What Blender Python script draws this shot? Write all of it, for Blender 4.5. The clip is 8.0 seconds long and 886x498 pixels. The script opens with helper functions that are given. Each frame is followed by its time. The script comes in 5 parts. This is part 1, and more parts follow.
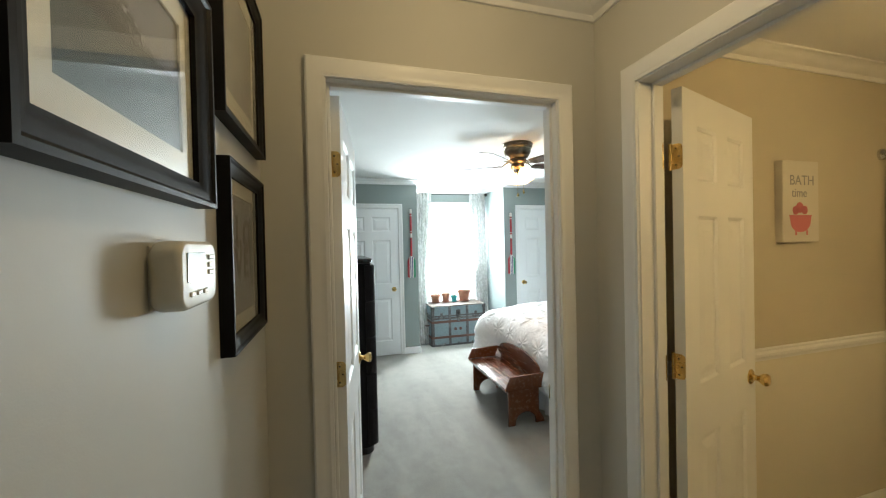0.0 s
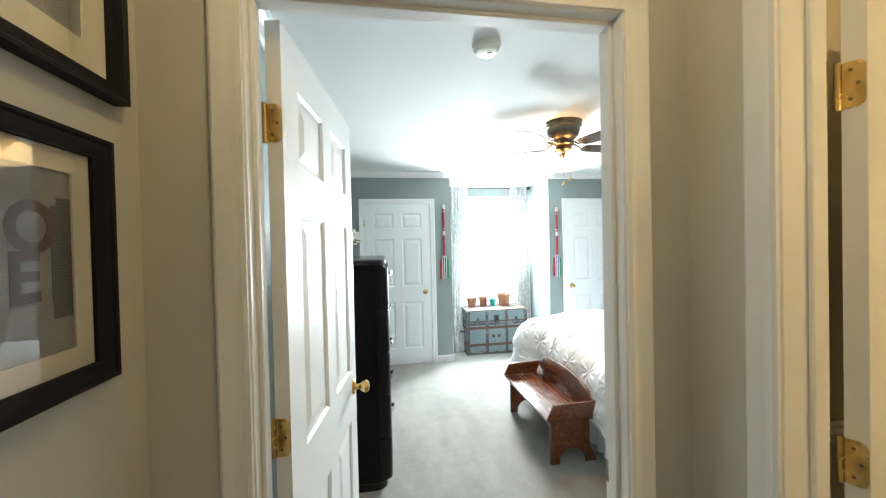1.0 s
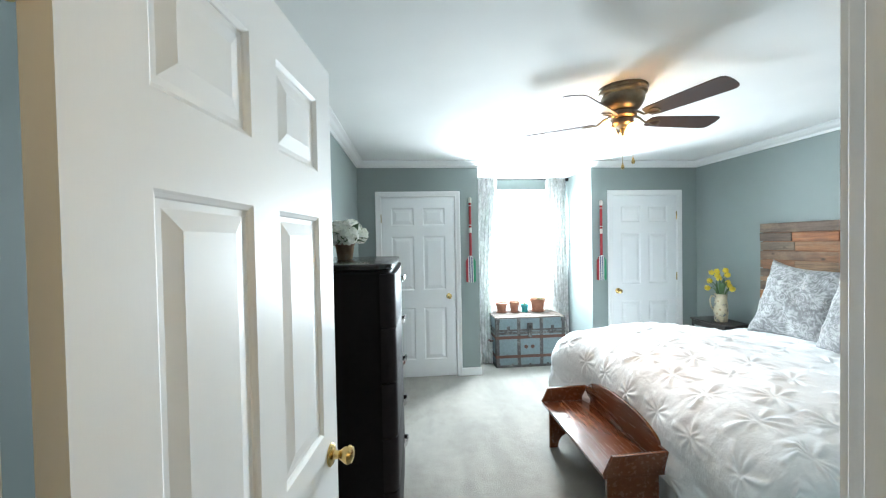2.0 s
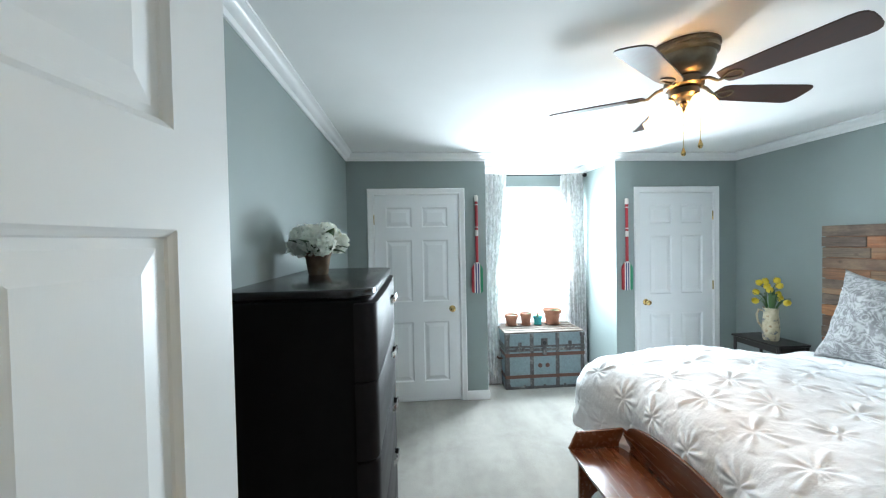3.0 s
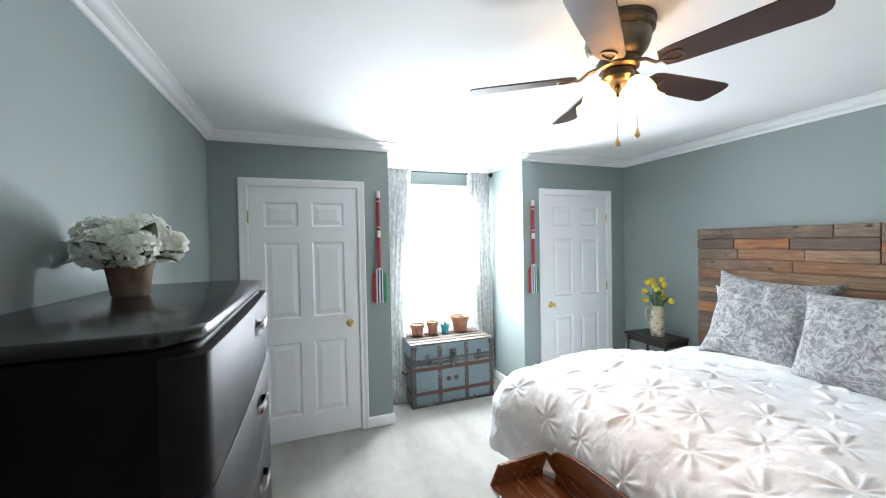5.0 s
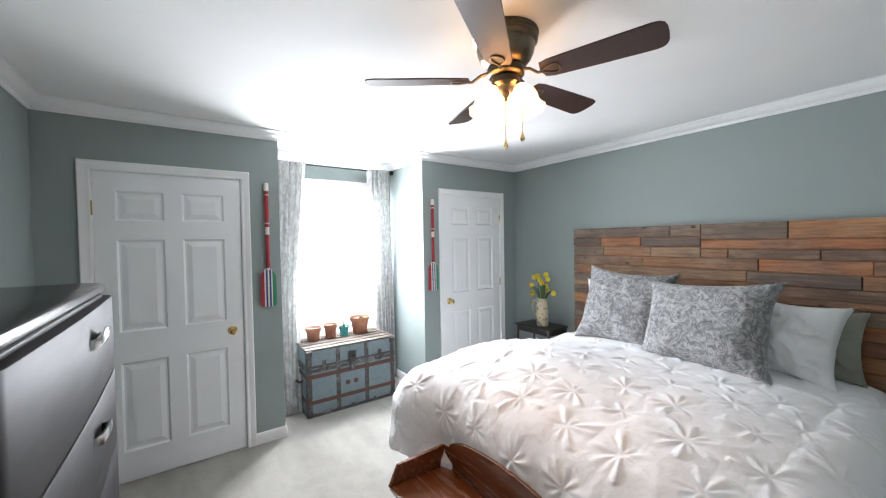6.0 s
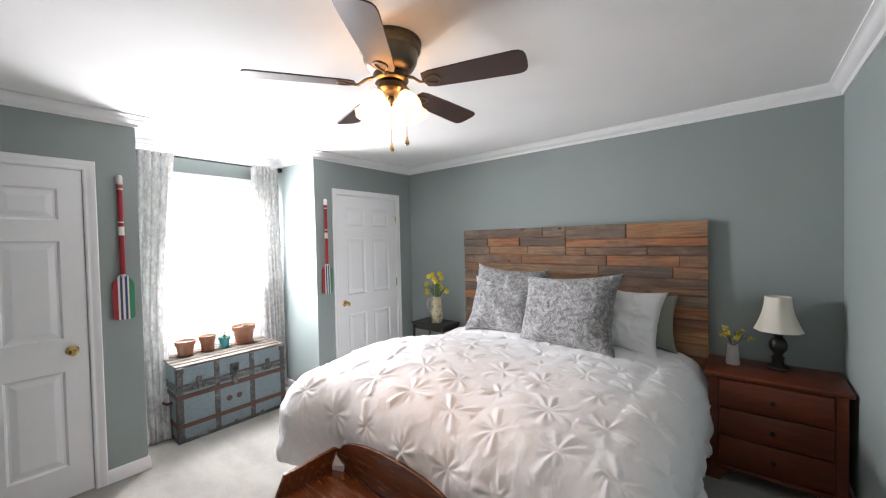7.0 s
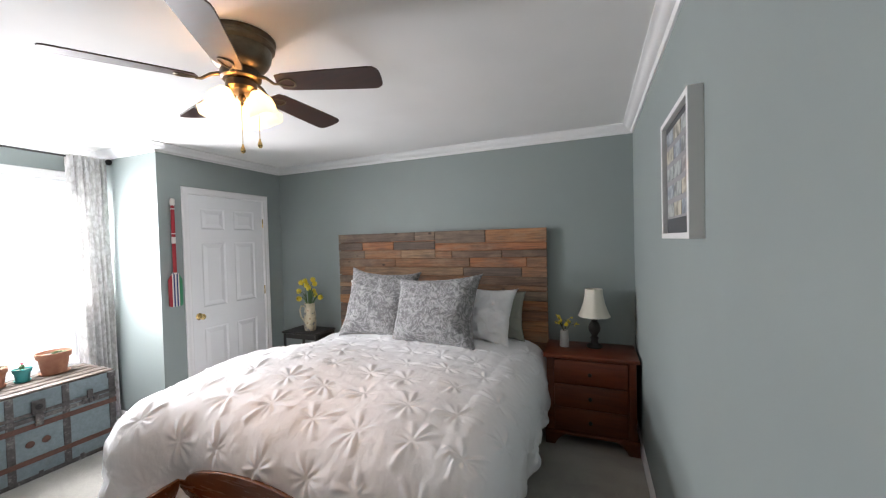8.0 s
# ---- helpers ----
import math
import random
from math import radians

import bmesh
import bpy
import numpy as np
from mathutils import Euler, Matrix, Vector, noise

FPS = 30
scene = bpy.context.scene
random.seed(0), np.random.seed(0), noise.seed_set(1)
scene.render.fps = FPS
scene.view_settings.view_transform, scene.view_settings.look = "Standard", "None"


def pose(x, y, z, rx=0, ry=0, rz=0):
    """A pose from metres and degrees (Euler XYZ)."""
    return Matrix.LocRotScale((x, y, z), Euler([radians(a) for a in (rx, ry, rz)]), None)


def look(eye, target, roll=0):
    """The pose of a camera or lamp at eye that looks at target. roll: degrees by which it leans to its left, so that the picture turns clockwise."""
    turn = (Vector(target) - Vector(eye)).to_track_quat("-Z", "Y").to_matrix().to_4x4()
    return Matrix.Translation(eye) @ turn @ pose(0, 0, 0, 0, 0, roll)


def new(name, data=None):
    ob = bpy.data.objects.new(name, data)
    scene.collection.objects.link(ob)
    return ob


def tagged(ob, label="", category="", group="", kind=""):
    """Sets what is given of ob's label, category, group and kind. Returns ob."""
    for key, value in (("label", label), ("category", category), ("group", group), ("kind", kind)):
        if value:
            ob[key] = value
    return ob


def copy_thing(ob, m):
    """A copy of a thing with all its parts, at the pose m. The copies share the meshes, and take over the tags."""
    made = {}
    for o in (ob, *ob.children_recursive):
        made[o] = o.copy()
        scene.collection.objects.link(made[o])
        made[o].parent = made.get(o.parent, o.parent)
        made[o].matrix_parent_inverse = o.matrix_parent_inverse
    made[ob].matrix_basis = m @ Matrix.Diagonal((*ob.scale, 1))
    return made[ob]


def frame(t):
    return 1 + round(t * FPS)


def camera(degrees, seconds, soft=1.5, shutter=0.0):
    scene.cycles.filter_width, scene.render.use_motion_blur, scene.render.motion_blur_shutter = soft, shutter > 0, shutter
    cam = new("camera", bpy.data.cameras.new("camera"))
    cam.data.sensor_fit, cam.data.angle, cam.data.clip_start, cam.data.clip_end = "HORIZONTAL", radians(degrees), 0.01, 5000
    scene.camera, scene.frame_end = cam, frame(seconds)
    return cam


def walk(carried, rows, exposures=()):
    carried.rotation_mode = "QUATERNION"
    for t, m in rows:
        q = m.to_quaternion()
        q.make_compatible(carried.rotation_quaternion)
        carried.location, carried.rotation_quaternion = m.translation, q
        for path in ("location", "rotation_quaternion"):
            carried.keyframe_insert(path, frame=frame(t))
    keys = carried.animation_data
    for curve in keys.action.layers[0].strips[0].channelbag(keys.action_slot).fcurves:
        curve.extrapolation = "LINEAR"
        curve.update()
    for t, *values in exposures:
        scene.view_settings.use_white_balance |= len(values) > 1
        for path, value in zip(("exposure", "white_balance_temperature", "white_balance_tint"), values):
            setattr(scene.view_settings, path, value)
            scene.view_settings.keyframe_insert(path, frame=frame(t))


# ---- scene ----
cam = camera(100.7, 8.0, 1.2)
PATH = [
    (0, (0.62, 0.705, 1.519), (1.18, 2.625, 1.496), -1.3),
    (0.5, (0.727, 0.907, 1.514), (1.132, 2.865, 1.489), -1.1),
    (1, (0.867, 1.129, 1.518), (1.187, 3.103, 1.492), -1.3),
    (1.5, (0.933, 1.375, 1.515), (1.129, 3.365, 1.483), -1.0),
    (3, (1.017, 2.197, 1.581), (1.175, 4.191, 1.54), -1.1),
    (3.5, (1.021, 2.396, 1.59), (1.196, 4.387, 1.551), -1.2),
    (4, (1.029, 2.532, 1.59), (1.234, 4.521, 1.556), -1.2),
    (4.5, (1.045, 2.607, 1.588), (1.468, 4.562, 1.553), -1.2),
    (6, (1.111, 2.652, 1.559), (2.26, 4.289, 1.513), -1.0),
    (6.5, (1.113, 2.62, 1.549), (2.462, 4.096, 1.5), -1.2),
    (7, (1.118, 2.567, 1.544), (2.657, 3.844, 1.5), -1.3),
    (7.5, (1.126, 2.514, 1.547), (2.836, 3.55, 1.506), -1.4),
    (8, (1.116, 2.423, 1.553), (2.967, 3.177, 1.511), -1.5),
]
# the film camera's own exposure and white balance: seconds, stops, kelvin, tint
EXPOSURES = [(0, 0.38, 6350, 2), (0.5, 0.80, 6250, 2), (1, 0.95, 6250, 3), (1.5, 0.84, 6200, 4), (3, 0.26, 6000, 4), (4, 0.27, 6000, 6), (4.5, 0.32, 6150, 8), (6, 0.12, 6550, 15), (7, 0.0, 6900, 19), (8, -0.18, 6900, 19)]
walk(cam, [(t, look(eye, target, roll)) for t, eye, target, roll in PATH], EXPOSURES)

# ---- world, sun, lights ----
world = bpy.data.worlds.new("world")
scene.world = world
world.use_nodes = True
wn = world.node_tree
sky = wn.nodes.new("ShaderNodeTexSky")
sky.sky_type, sky.sun_disc, sky.sun_elevation, sky.sun_rotation = "NISHITA", False, radians(38), radians(-25)
wn.links.new(sky.outputs["Color"], wn.nodes["Background"].inputs["Color"])
wn.nodes["Background"].inputs["Strength"].default_value = 0.12


def lamp(name, kind, m, energy, colour, **settings):
    data = bpy.data.lights.new(name, kind)
    data.energy, data.color = energy, colour
    if kind == "AREA":
        data.shape, data.size, data.size_y = "RECTANGLE", settings["size"], settings["size_y"]
    elif kind == "SUN":
        data.angle = settings["angle"]
    else:
        data.shadow_soft_size = settings["radius"]
    ob = new(name, data)
    ob.matrix_world = m
    return ob


WARM, DAY = (1.0, 0.43, 0.12), (0.88, 0.95, 1.0)
lamp("sun", "SUN", look((0, 0, 0), (0.12, -0.75, -0.6)), 2.0, (1.0, 0.95, 0.86), angle=radians(0.6))
# the sky's light slants down through the window, the bright ground's light slants up
sky_light = lamp("window_sky", "AREA", look((2.48, 6.585, 1.76), (3.10, 5.80, 0.85)), 106, DAY, size=0.84, size_y=0.50)
ground_light = lamp("window_ground", "AREA", look((2.48, 6.60, 1.06), (1.98, 5.735, 1.92)), 86, DAY, size=0.80, size_y=0.46)
sky_light.data.spread = ground_light.data.spread = radians(180)
for a in (47, 167, 287):
    lamp("fan_bulb", "POINT", pose(2.268 + 0.080 * math.cos(radians(a)), 3.805 + 0.080 * math.sin(radians(a)), 2.182), 6.5, WARM, radius=0.02)
# the bathroom's warm light; its unseen source is assumed to be a vanity bar
for x in (2.25, 2.5, 2.75):
    lamp("assumed_vanity_bulb", "POINT", pose(x, 0.36, 1.97), 5.8, (1.0, 0.68, 0.31), radius=0.04)
# added warm fill for the hallway, whose own light source is unknown
lamp("hall_fill", "POINT", pose(1.0, 1.30, 2.35), 4.9, (1.0, 0.72, 0.38), radius=0.05)


# ---- materials ----
class Mat:
    """A small builder of node materials."""

    def __init__(self, name):
        self.m = bpy.data.materials.new(name)
        self.m.use_nodes = True
        self.t = self.m.node_tree
        self.b = self.t.nodes["Principled BSDF"]
        self.co = self.t.nodes.new("ShaderNodeTexCoord").outputs["Object"]

    def node(self, kind, **values):
        n = self.t.nodes.new(kind)
        for key, value in values.items():
            n.inputs[key].default_value = value
        return n

    def link(self, a, b):
        self.t.links.new(a, b)
        return self

    def set(self, **values):
        for key, value in values.items():
            self.b.inputs[key.replace("_", " ")].default_value = value
        return self

    def space(self, scale=(1, 1, 1), shift=False):
        """Object space stretched by scale, moved by chance from object to object."""
        n = self.t.nodes.new("ShaderNodeMapping")
        n.inputs["Scale"].default_value = scale
        self.link(self.co, n.inputs["Vector"])
        if shift:
            r = self.t.nodes.new("ShaderNodeObjectInfo").outputs["Random"]
            c = self.t.nodes.new("ShaderNodeCombineXYZ")
            for k, f in enumerate((37.0, 91.0, 53.0)):
                q = self.math("MULTIPLY", r, f)
                self.link(q, c.inputs[k])
            self.link(c.outputs[0], n.inputs["Location"])
        return n.outputs[0]

    def noise(self, scale, detail=4.0, rough=0.55, space=None):
        n = self.node("ShaderNodeTexNoise", Scale=scale, Detail=detail, Roughness=rough)
        self.link(space if space else self.co, n.inputs["Vector"])
        return n.outputs["Fac"]

    def ramp(self, fac, stops, constant=False):
        n = self.t.nodes.new("ShaderNodeValToRGB")
        r = n.color_ramp
        if constant:
            r.interpolation = "CONSTANT"
        while len(r.elements) < len(stops):
            r.elements.new(0.5)
        for e, (p, c) in zip(r.elements, stops):
            e.position, e.color = p, (*c, 1)
        self.link(fac, n.inputs["Fac"])
        return n.outputs["Color"]

    def math(self, op, a, b):
        n = self.t.nodes.new("ShaderNodeMath")
        n.operation = op
        for k, v in enumerate((a, b)):
            if isinstance(v, (int, float)):
                n.inputs[k].default_value = v
            else:
                self.link(v, n.inputs[k])
        return n.outputs[0]

    def mix(self, fac, a, b, how="MIX"):
        n = self.t.nodes.new("ShaderNodeMix")
        n.data_type, n.blend_type = "RGBA", how
        for k, v in ((0, fac), (6, a), (7, b)):
            if isinstance(v, tuple):
                n.inputs[k].default_value = (*v, 1)
            elif isinstance(v, (int, float)):
                n.inputs[k].default_value = v
            else:
                self.link(v, n.inputs[k])
        return n.outputs[2]

    def colour(self, out):
        self.link(out, self.b.inputs["Base Color"])
        return self

    def rough(self, out, lo, hi):
        n = self.node("ShaderNodeMapRange", **{"To Min": lo, "To Max": hi})
        self.link(out, n.inputs["Value"])
        self.link(n.outputs[0], self.b.inputs["Roughness"])
        return self

    def bump(self, out, strength, distance):
        n = self.node("ShaderNodeBump", Strength=strength, Distance=distance)
        self.link(out, n.inputs["Height"])
        self.link(n.outputs[0], self.b.inputs["Normal"])
        return self


def tint(c, f):
    return tuple(min(1.0, v * f) for v in c)


def paint(name, c, rough=0.6, grain=420.0, amount=0.06):
    """Rolled wall paint: faint stains and a fine orange-peel relief."""
    k = Mat(name).set(Roughness=rough)
    k.colour(k.ramp(k.noise(1.3, 3), [(0.3, tint(c, 0.96)), (0.7, tint(c, 1.03))]))
    return k.bump(k.noise(grain, 2), amount, 0.002).m


def gloss_paint(name, c, rough=0.35):
    k = Mat(name)
    k.colour(k.ramp(k.noise(3.0, 5), [(0.3, tint(c, 0.965)), (0.7, c)]))
    k.rough(k.noise(9.0, 3), rough - 0.06, rough + 0.1)
    return k.bump(k.noise(60.0, 3, space=k.space((4, 4, 0.25))), 0.08, 0.001).m


def wood(name, dark, light, rough=0.35, grain=(14, 1.2, 14), coat=0.0, spots=0.0):
    """Wood with its grain along the object's y."""
    k = Mat(name)
    s = k.space(grain, True)
    a, b = k.noise(3.2, 8, 0.65, s), k.noise(1.1, 3)
    c = k.mix(0.35, k.ramp(a, [(0.32, dark), (0.62, light)]), k.ramp(b, [(0.3, dark), (0.7, light)]))
    k.colour(c).rough(a, rough - 0.08, rough + 0.12).bump(a, 0.12 + spots, 0.0015)
    return k.set(Coat_Weight=coat, Coat_Roughness=0.12).m


def metal(name, c, rough=0.25):
    k = Mat(name).set(Metallic=1.0)
    n = k.noise(24.0, 4)
    return k.colour(k.ramp(n, [(0.3, tint(c, 0.7)), (0.65, c)])).rough(n, rough - 0.08, rough + 0.14).m


def cloth(name, c, weave=700.0, rough=0.9, sheen=0.2):
    k = Mat(name).set(Roughness=rough, Sheen_Weight=sheen)
    k.colour(k.ramp(k.noise(5.0, 4), [(0.3, tint(c, 0.95)), (0.7, c)]))
    return k.bump(k.noise(weave, 2), 0.25, 0.0008).m


def make_duvet_cotton():
    """Washed white cotton with a crumple finer than its pleats."""
    k = Mat("washed_white_cotton").set(Roughness=0.9, Sheen_Weight=0.15)
    k.colour(k.ramp(k.noise(5.0, 4), [(0.3, (0.865, 0.875, 0.895)), (0.7, (0.885, 0.895, 0.915))]))
    crumple = k.math("ADD", k.noise(26.0, 4, 0.55, k.space((1.0, 1.7, 1.0))), k.math("MULTIPLY", k.noise(70.0, 3), 0.3))
    return k.bump(crumple, 0.35, 0.007).m


M = {}
M["bed_wall"] = paint("sage_blue_wall_paint", (0.266, 0.311, 0.302))
M["hall_wall"] = paint("greige_wall_paint", (0.56, 0.545, 0.50))
M["bath_wall"] = paint("tan_wall_paint", (0.55, 0.50, 0.40))
M["bath_low"] = paint("cream_wall_paint", (0.72, 0.68, 0.58), 0.45)
M["ceiling"] = paint("white_ceiling_paint", (0.80, 0.80, 0.79), 0.8, 180.0, 0.2)
M["trim"] = gloss_paint("white_trim_paint", (0.83, 0.83, 0.83))
M["door"] = gloss_paint("white_door_paint", (0.83, 0.84, 0.85), 0.42)
M["brass"] = metal("polished_brass", (0.80, 0.58, 0.24), 0.22)
M["old_brass"] = metal("antique_brass", (0.20, 0.168, 0.120), 0.36)
M["dark_brass"] = metal("blackened_brass", (0.10, 0.085, 0.06), 0.38)
M["chrome"] = metal("brushed_nickel", (0.75, 0.75, 0.76), 0.2)
M["iron"] = metal("black_iron", (0.05, 0.05, 0.05), 0.5)
M["espresso"] = wood("espresso_lacquer", (0.006, 0.004, 0.005), (0.016, 0.010, 0.011), 0.22, (6, 1, 6), 0.3)
# darker than the drawers: shade on the dresser's side is put into this colour
M["satin_shaded"] = wood("espresso_satin_shaded", (0.003, 0.0022, 0.0025), (0.007, 0.005, 0.0055), 0.5, (6, 1, 6))
M["satin_shaded"].node_tree.nodes["Principled BSDF"].inputs["Specular IOR Level"].default_value = 0.17
M["drawer"] = wood("espresso_drawer", (0.006, 0.004, 0.005), (0.013, 0.009, 0.010), 0.55, (6, 1, 6))
M["drawer"].node_tree.nodes["Principled BSDF"].inputs["Specular IOR Level"].default_value = 0.22
M["cherry"] = wood("cherry_wood", (0.070, 0.0115, 0.004), (0.145, 0.028, 0.008), 0.34, coat=0.12)
M["bench"] = wood("bench_wood", (0.115, 0.033, 0.011), (0.18, 0.055, 0.019), 0.24, coat=0.5)
M["blade"] = wood("fan_blade_wood", (0.028, 0.011, 0.008), (0.062, 0.021, 0.014), 0.4)
M["white_plastic"] = gloss_paint("white_plastic", (0.78, 0.75, 0.66), 0.4)
M["black"] = gloss_paint("black_lacquer", (0.010, 0.009, 0.009), 0.46)
M["black"].node_tree.nodes["Principled BSDF"].inputs["Specular IOR Level"].default_value = 0.14
M["white_frame"] = gloss_paint("white_picture_frame", (0.74, 0.74, 0.73), 0.45)
M["mat_board"] = paint("ivory_mat_board", (0.78, 0.74, 0.62), 0.9)
M["linen"] = cloth("white_cotton", (0.89, 0.897, 0.912))
M["duvet"] = make_duvet_cotton()
M["skirt"] = cloth("white_skirt_cotton", (0.72, 0.74, 0.77))
M["olive_cloth"] = cloth("grey_green_cotton", (0.30, 0.31, 0.26))
M["shade_cloth"] = cloth("cream_lamp_shade", (0.74, 0.70, 0.60))
M["soil"] = cloth("dry_soil", (0.10, 0.07, 0.05), 90.0)
M["lens"] = gloss_paint("grey_lens", (0.2, 0.2, 0.2), 0.2)
M["red_paint"] = gloss_paint("red_oar_paint", (0.36, 0.022, 0.03), 0.45)
M["blue_paint"] = gloss_paint("navy_oar_paint", (0.03, 0.05, 0.16), 0.45)
M["green_paint"] = gloss_paint("green_oar_paint", (0.03, 0.24, 0.12), 0.45)
M["white_paint"] = gloss_paint("white_oar_paint", (0.75, 0.73, 0.68), 0.45)
M["teal"] = gloss_paint("teal_glaze", (0.05, 0.34, 0.34), 0.2)
M["yellow"] = cloth("yellow_petal", (0.75, 0.58, 0.03), 200.0, 0.6)
M["pink"] = cloth("pink_petal", (0.70, 0.14, 0.18), 200.0, 0.6)
M["leaf"] = cloth("green_leaf", (0.05, 0.12, 0.03), 150.0, 0.5)
M["cactus"] = cloth("cactus_green", (0.10, 0.20, 0.09), 120.0, 0.7)
M["twig"] = cloth("brown_twig", (0.10, 0.07, 0.04), 120.0, 0.8)
M["lamp_base"] = gloss_paint("dark_turned_wood", (0.02, 0.017, 0.015), 0.35)
M["ceramic"] = gloss_paint("grey_white_ceramic", (0.50, 0.50, 0.49), 0.3)
M["tub_pink"] = gloss_paint("pink_print", (0.62, 0.20, 0.22), 0.8)
M["print_black"] = gloss_paint("black_print", (0.05, 0.05, 0.05), 0.8)
M["print_grey"] = gloss_paint("grey_print", (0.30, 0.30, 0.31), 0.8)
M["print_dark"] = gloss_paint("charcoal_print", (0.07, 0.075, 0.08), 0.8)
M["canvas"] = gloss_paint("white_canvas", (0.64, 0.61, 0.55), 0.8)
M["screen"] = gloss_paint("lcd_screen", (0.30, 0.36, 0.36), 0.12)
M["rust_leather"] = wood("rust_leather", (0.065, 0.025, 0.017), (0.13, 0.054, 0.037), 0.6)


def make_carpet():
    k = Mat("pale_grey_carpet").set(Roughness=0.95, Sheen_Weight=0.35, Sheen_Roughness=0.5)
    a, b, c = k.noise(120.0, 4, 0.75), k.noise(9.0, 6, 0.7), k.noise(1.8, 4, 0.6, k.space((2.6, 0.7, 1.0)))
    base = k.ramp(a, [(0.30, (0.17, 0.160, 0.138)), (0.68, (0.44, 0.418, 0.375))])
    base = k.mix(0.45, base, k.ramp(b, [(0.35, (0.22, 0.208, 0.184)), (0.62, (0.385, 0.366, 0.327))]))
    base = k.mix(0.36, base, k.ramp(c, [(0.40, (0.25, 0.24, 0.215)), (0.60, (0.42, 0.405, 0.368))]))
    k.colour(base)
    return k.bump(k.math("ADD", a, k.math("MULTIPLY", b, 1.2)), 0.8, 0.006).m


def make_glass(name="clear_glass", ior=1.45):
    k = Mat(name).set(Roughness=0.0, IOR=ior)
    k.b.inputs["Transmission Weight"].default_value = 1.0
    return k.m


def make_frosted():
    """Alabaster glass lit from inside by its bulb."""
    k = Mat("lit_frosted_glass").set(Roughness=0.4)
    k.b.inputs["Base Color"].default_value = (0.9, 0.87, 0.8, 1)
    k.b.inputs["Emission Color"].default_value = (1.0, 0.72, 0.38, 1)
    k.b.inputs["Emission Strength"].default_value = 6.0
    t = k.t.nodes.new("ShaderNodeBsdfTranslucent")
    t.inputs["Color"].default_value = (0.95, 0.9, 0.8, 1)
    x = k.node("ShaderNodeMixShader", Fac=0.85)
    k.link(k.b.outputs[0], x.inputs[1]).link(t.outputs[0], x.inputs[2])
    k.link(x.outputs[0], k.t.nodes["Material Output"].inputs["Surface"])
    return k.m


def make_reclaimed():
    """Pallet boards, each of its own tone."""
    k = Mat("reclaimed_pallet_wood")
    r = k.t.nodes.new("ShaderNodeObjectInfo").outputs["Random"]
    s = k.space((10, 1.0, 16), True)
    a, b, c = k.noise(4.0, 9, 0.7, s), k.noise(2.2, 5, 0.6, k.space((1, 0.5, 1), True)), k.noise(40.0, 4, 0.6, k.space((1, 0.2, 3), True))
    tone = k.ramp(r, [(0.0, (0.23, 0.092, 0.040)), (0.18, (0.105, 0.064, 0.044)), (0.34, (0.19, 0.092, 0.046)), (0.50, (0.135, 0.098, 0.072)), (0.62, (0.25, 0.118, 0.054)), (0.78, (0.090, 0.064, 0.050)), (0.88, (0.20, 0.122, 0.072))], True)
    streak = k.mix(1.0, tone, k.ramp(a, [(0.25, (0.42, 0.42, 0.43)), (0.5, (1.4, 1.38, 1.35)), (0.75, (2.6, 2.45, 2.3))]), "MULTIPLY")
    worn = k.mix(k.ramp(b, [(0.44, (0, 0, 0)), (0.66, (0.7, 0.7, 0.7))]), streak, (0.105, 0.08, 0.064))
    knot = k.node("ShaderNodeTexVoronoi", Scale=3.4)
    k.link(k.space((1, 1, 1.6), True), knot.inputs["Vector"])
    worn = k.mix(k.ramp(knot.outputs["Distance"], [(0.045, (0.9, 0.9, 0.9)), (0.09, (0, 0, 0))]), worn, (0.02, 0.012, 0.008))
    pale = k.noise(1.6, 6, 0.7, k.space((1, 1.2, 3.0), True))
    worn = k.mix(k.ramp(pale, [(0.50, (0, 0, 0)), (0.66, (0.6, 0.6, 0.6))]), worn, (0.34, 0.235, 0.155))
    k.colour(worn).rough(c, 0.6, 0.9)
    return k.bump(k.math("ADD", a, c), 0.6, 0.004).m


def make_damask():
    """Grey cotton with a pale all-over scroll of flowers and leaves."""
    k = Mat("grey_floral_cotton").set(Roughness=0.9, Sheen_Weight=0.2)
    w = k.node("ShaderNodeTexVoronoi", Scale=15.0)
    w.feature = "SMOOTH_F1"
    warp = k.node("ShaderNodeTexNoise", Scale=5.0, Detail=2.0)
    k.link(k.co, warp.inputs["Vector"])
    k.link(k.mix(0.16, k.co, warp.outputs["Color"]), w.inputs["Vector"])
    ring = k.math("SINE", k.math("MULTIPLY", w.outputs["Distance"], 56.0), 0.0)
    f = k.math("ADD", k.math("ADD", k.math("MULTIPLY", ring, 0.085), k.math("MULTIPLY", k.noise(8.0, 3), 0.25)), k.math("SUBTRACT", k.noise(34.0, 5, 0.62), 0.125))
    k.colour(k.ramp(f, [(0.34, (0.165, 0.165, 0.168)), (0.46, (0.225, 0.225, 0.23)), (0.55, (0.335, 0.335, 0.338)), (0.70, (0.42, 0.42, 0.418))]))
    return k.bump(k.noise(600.0, 2), 0.2, 0.0008).m


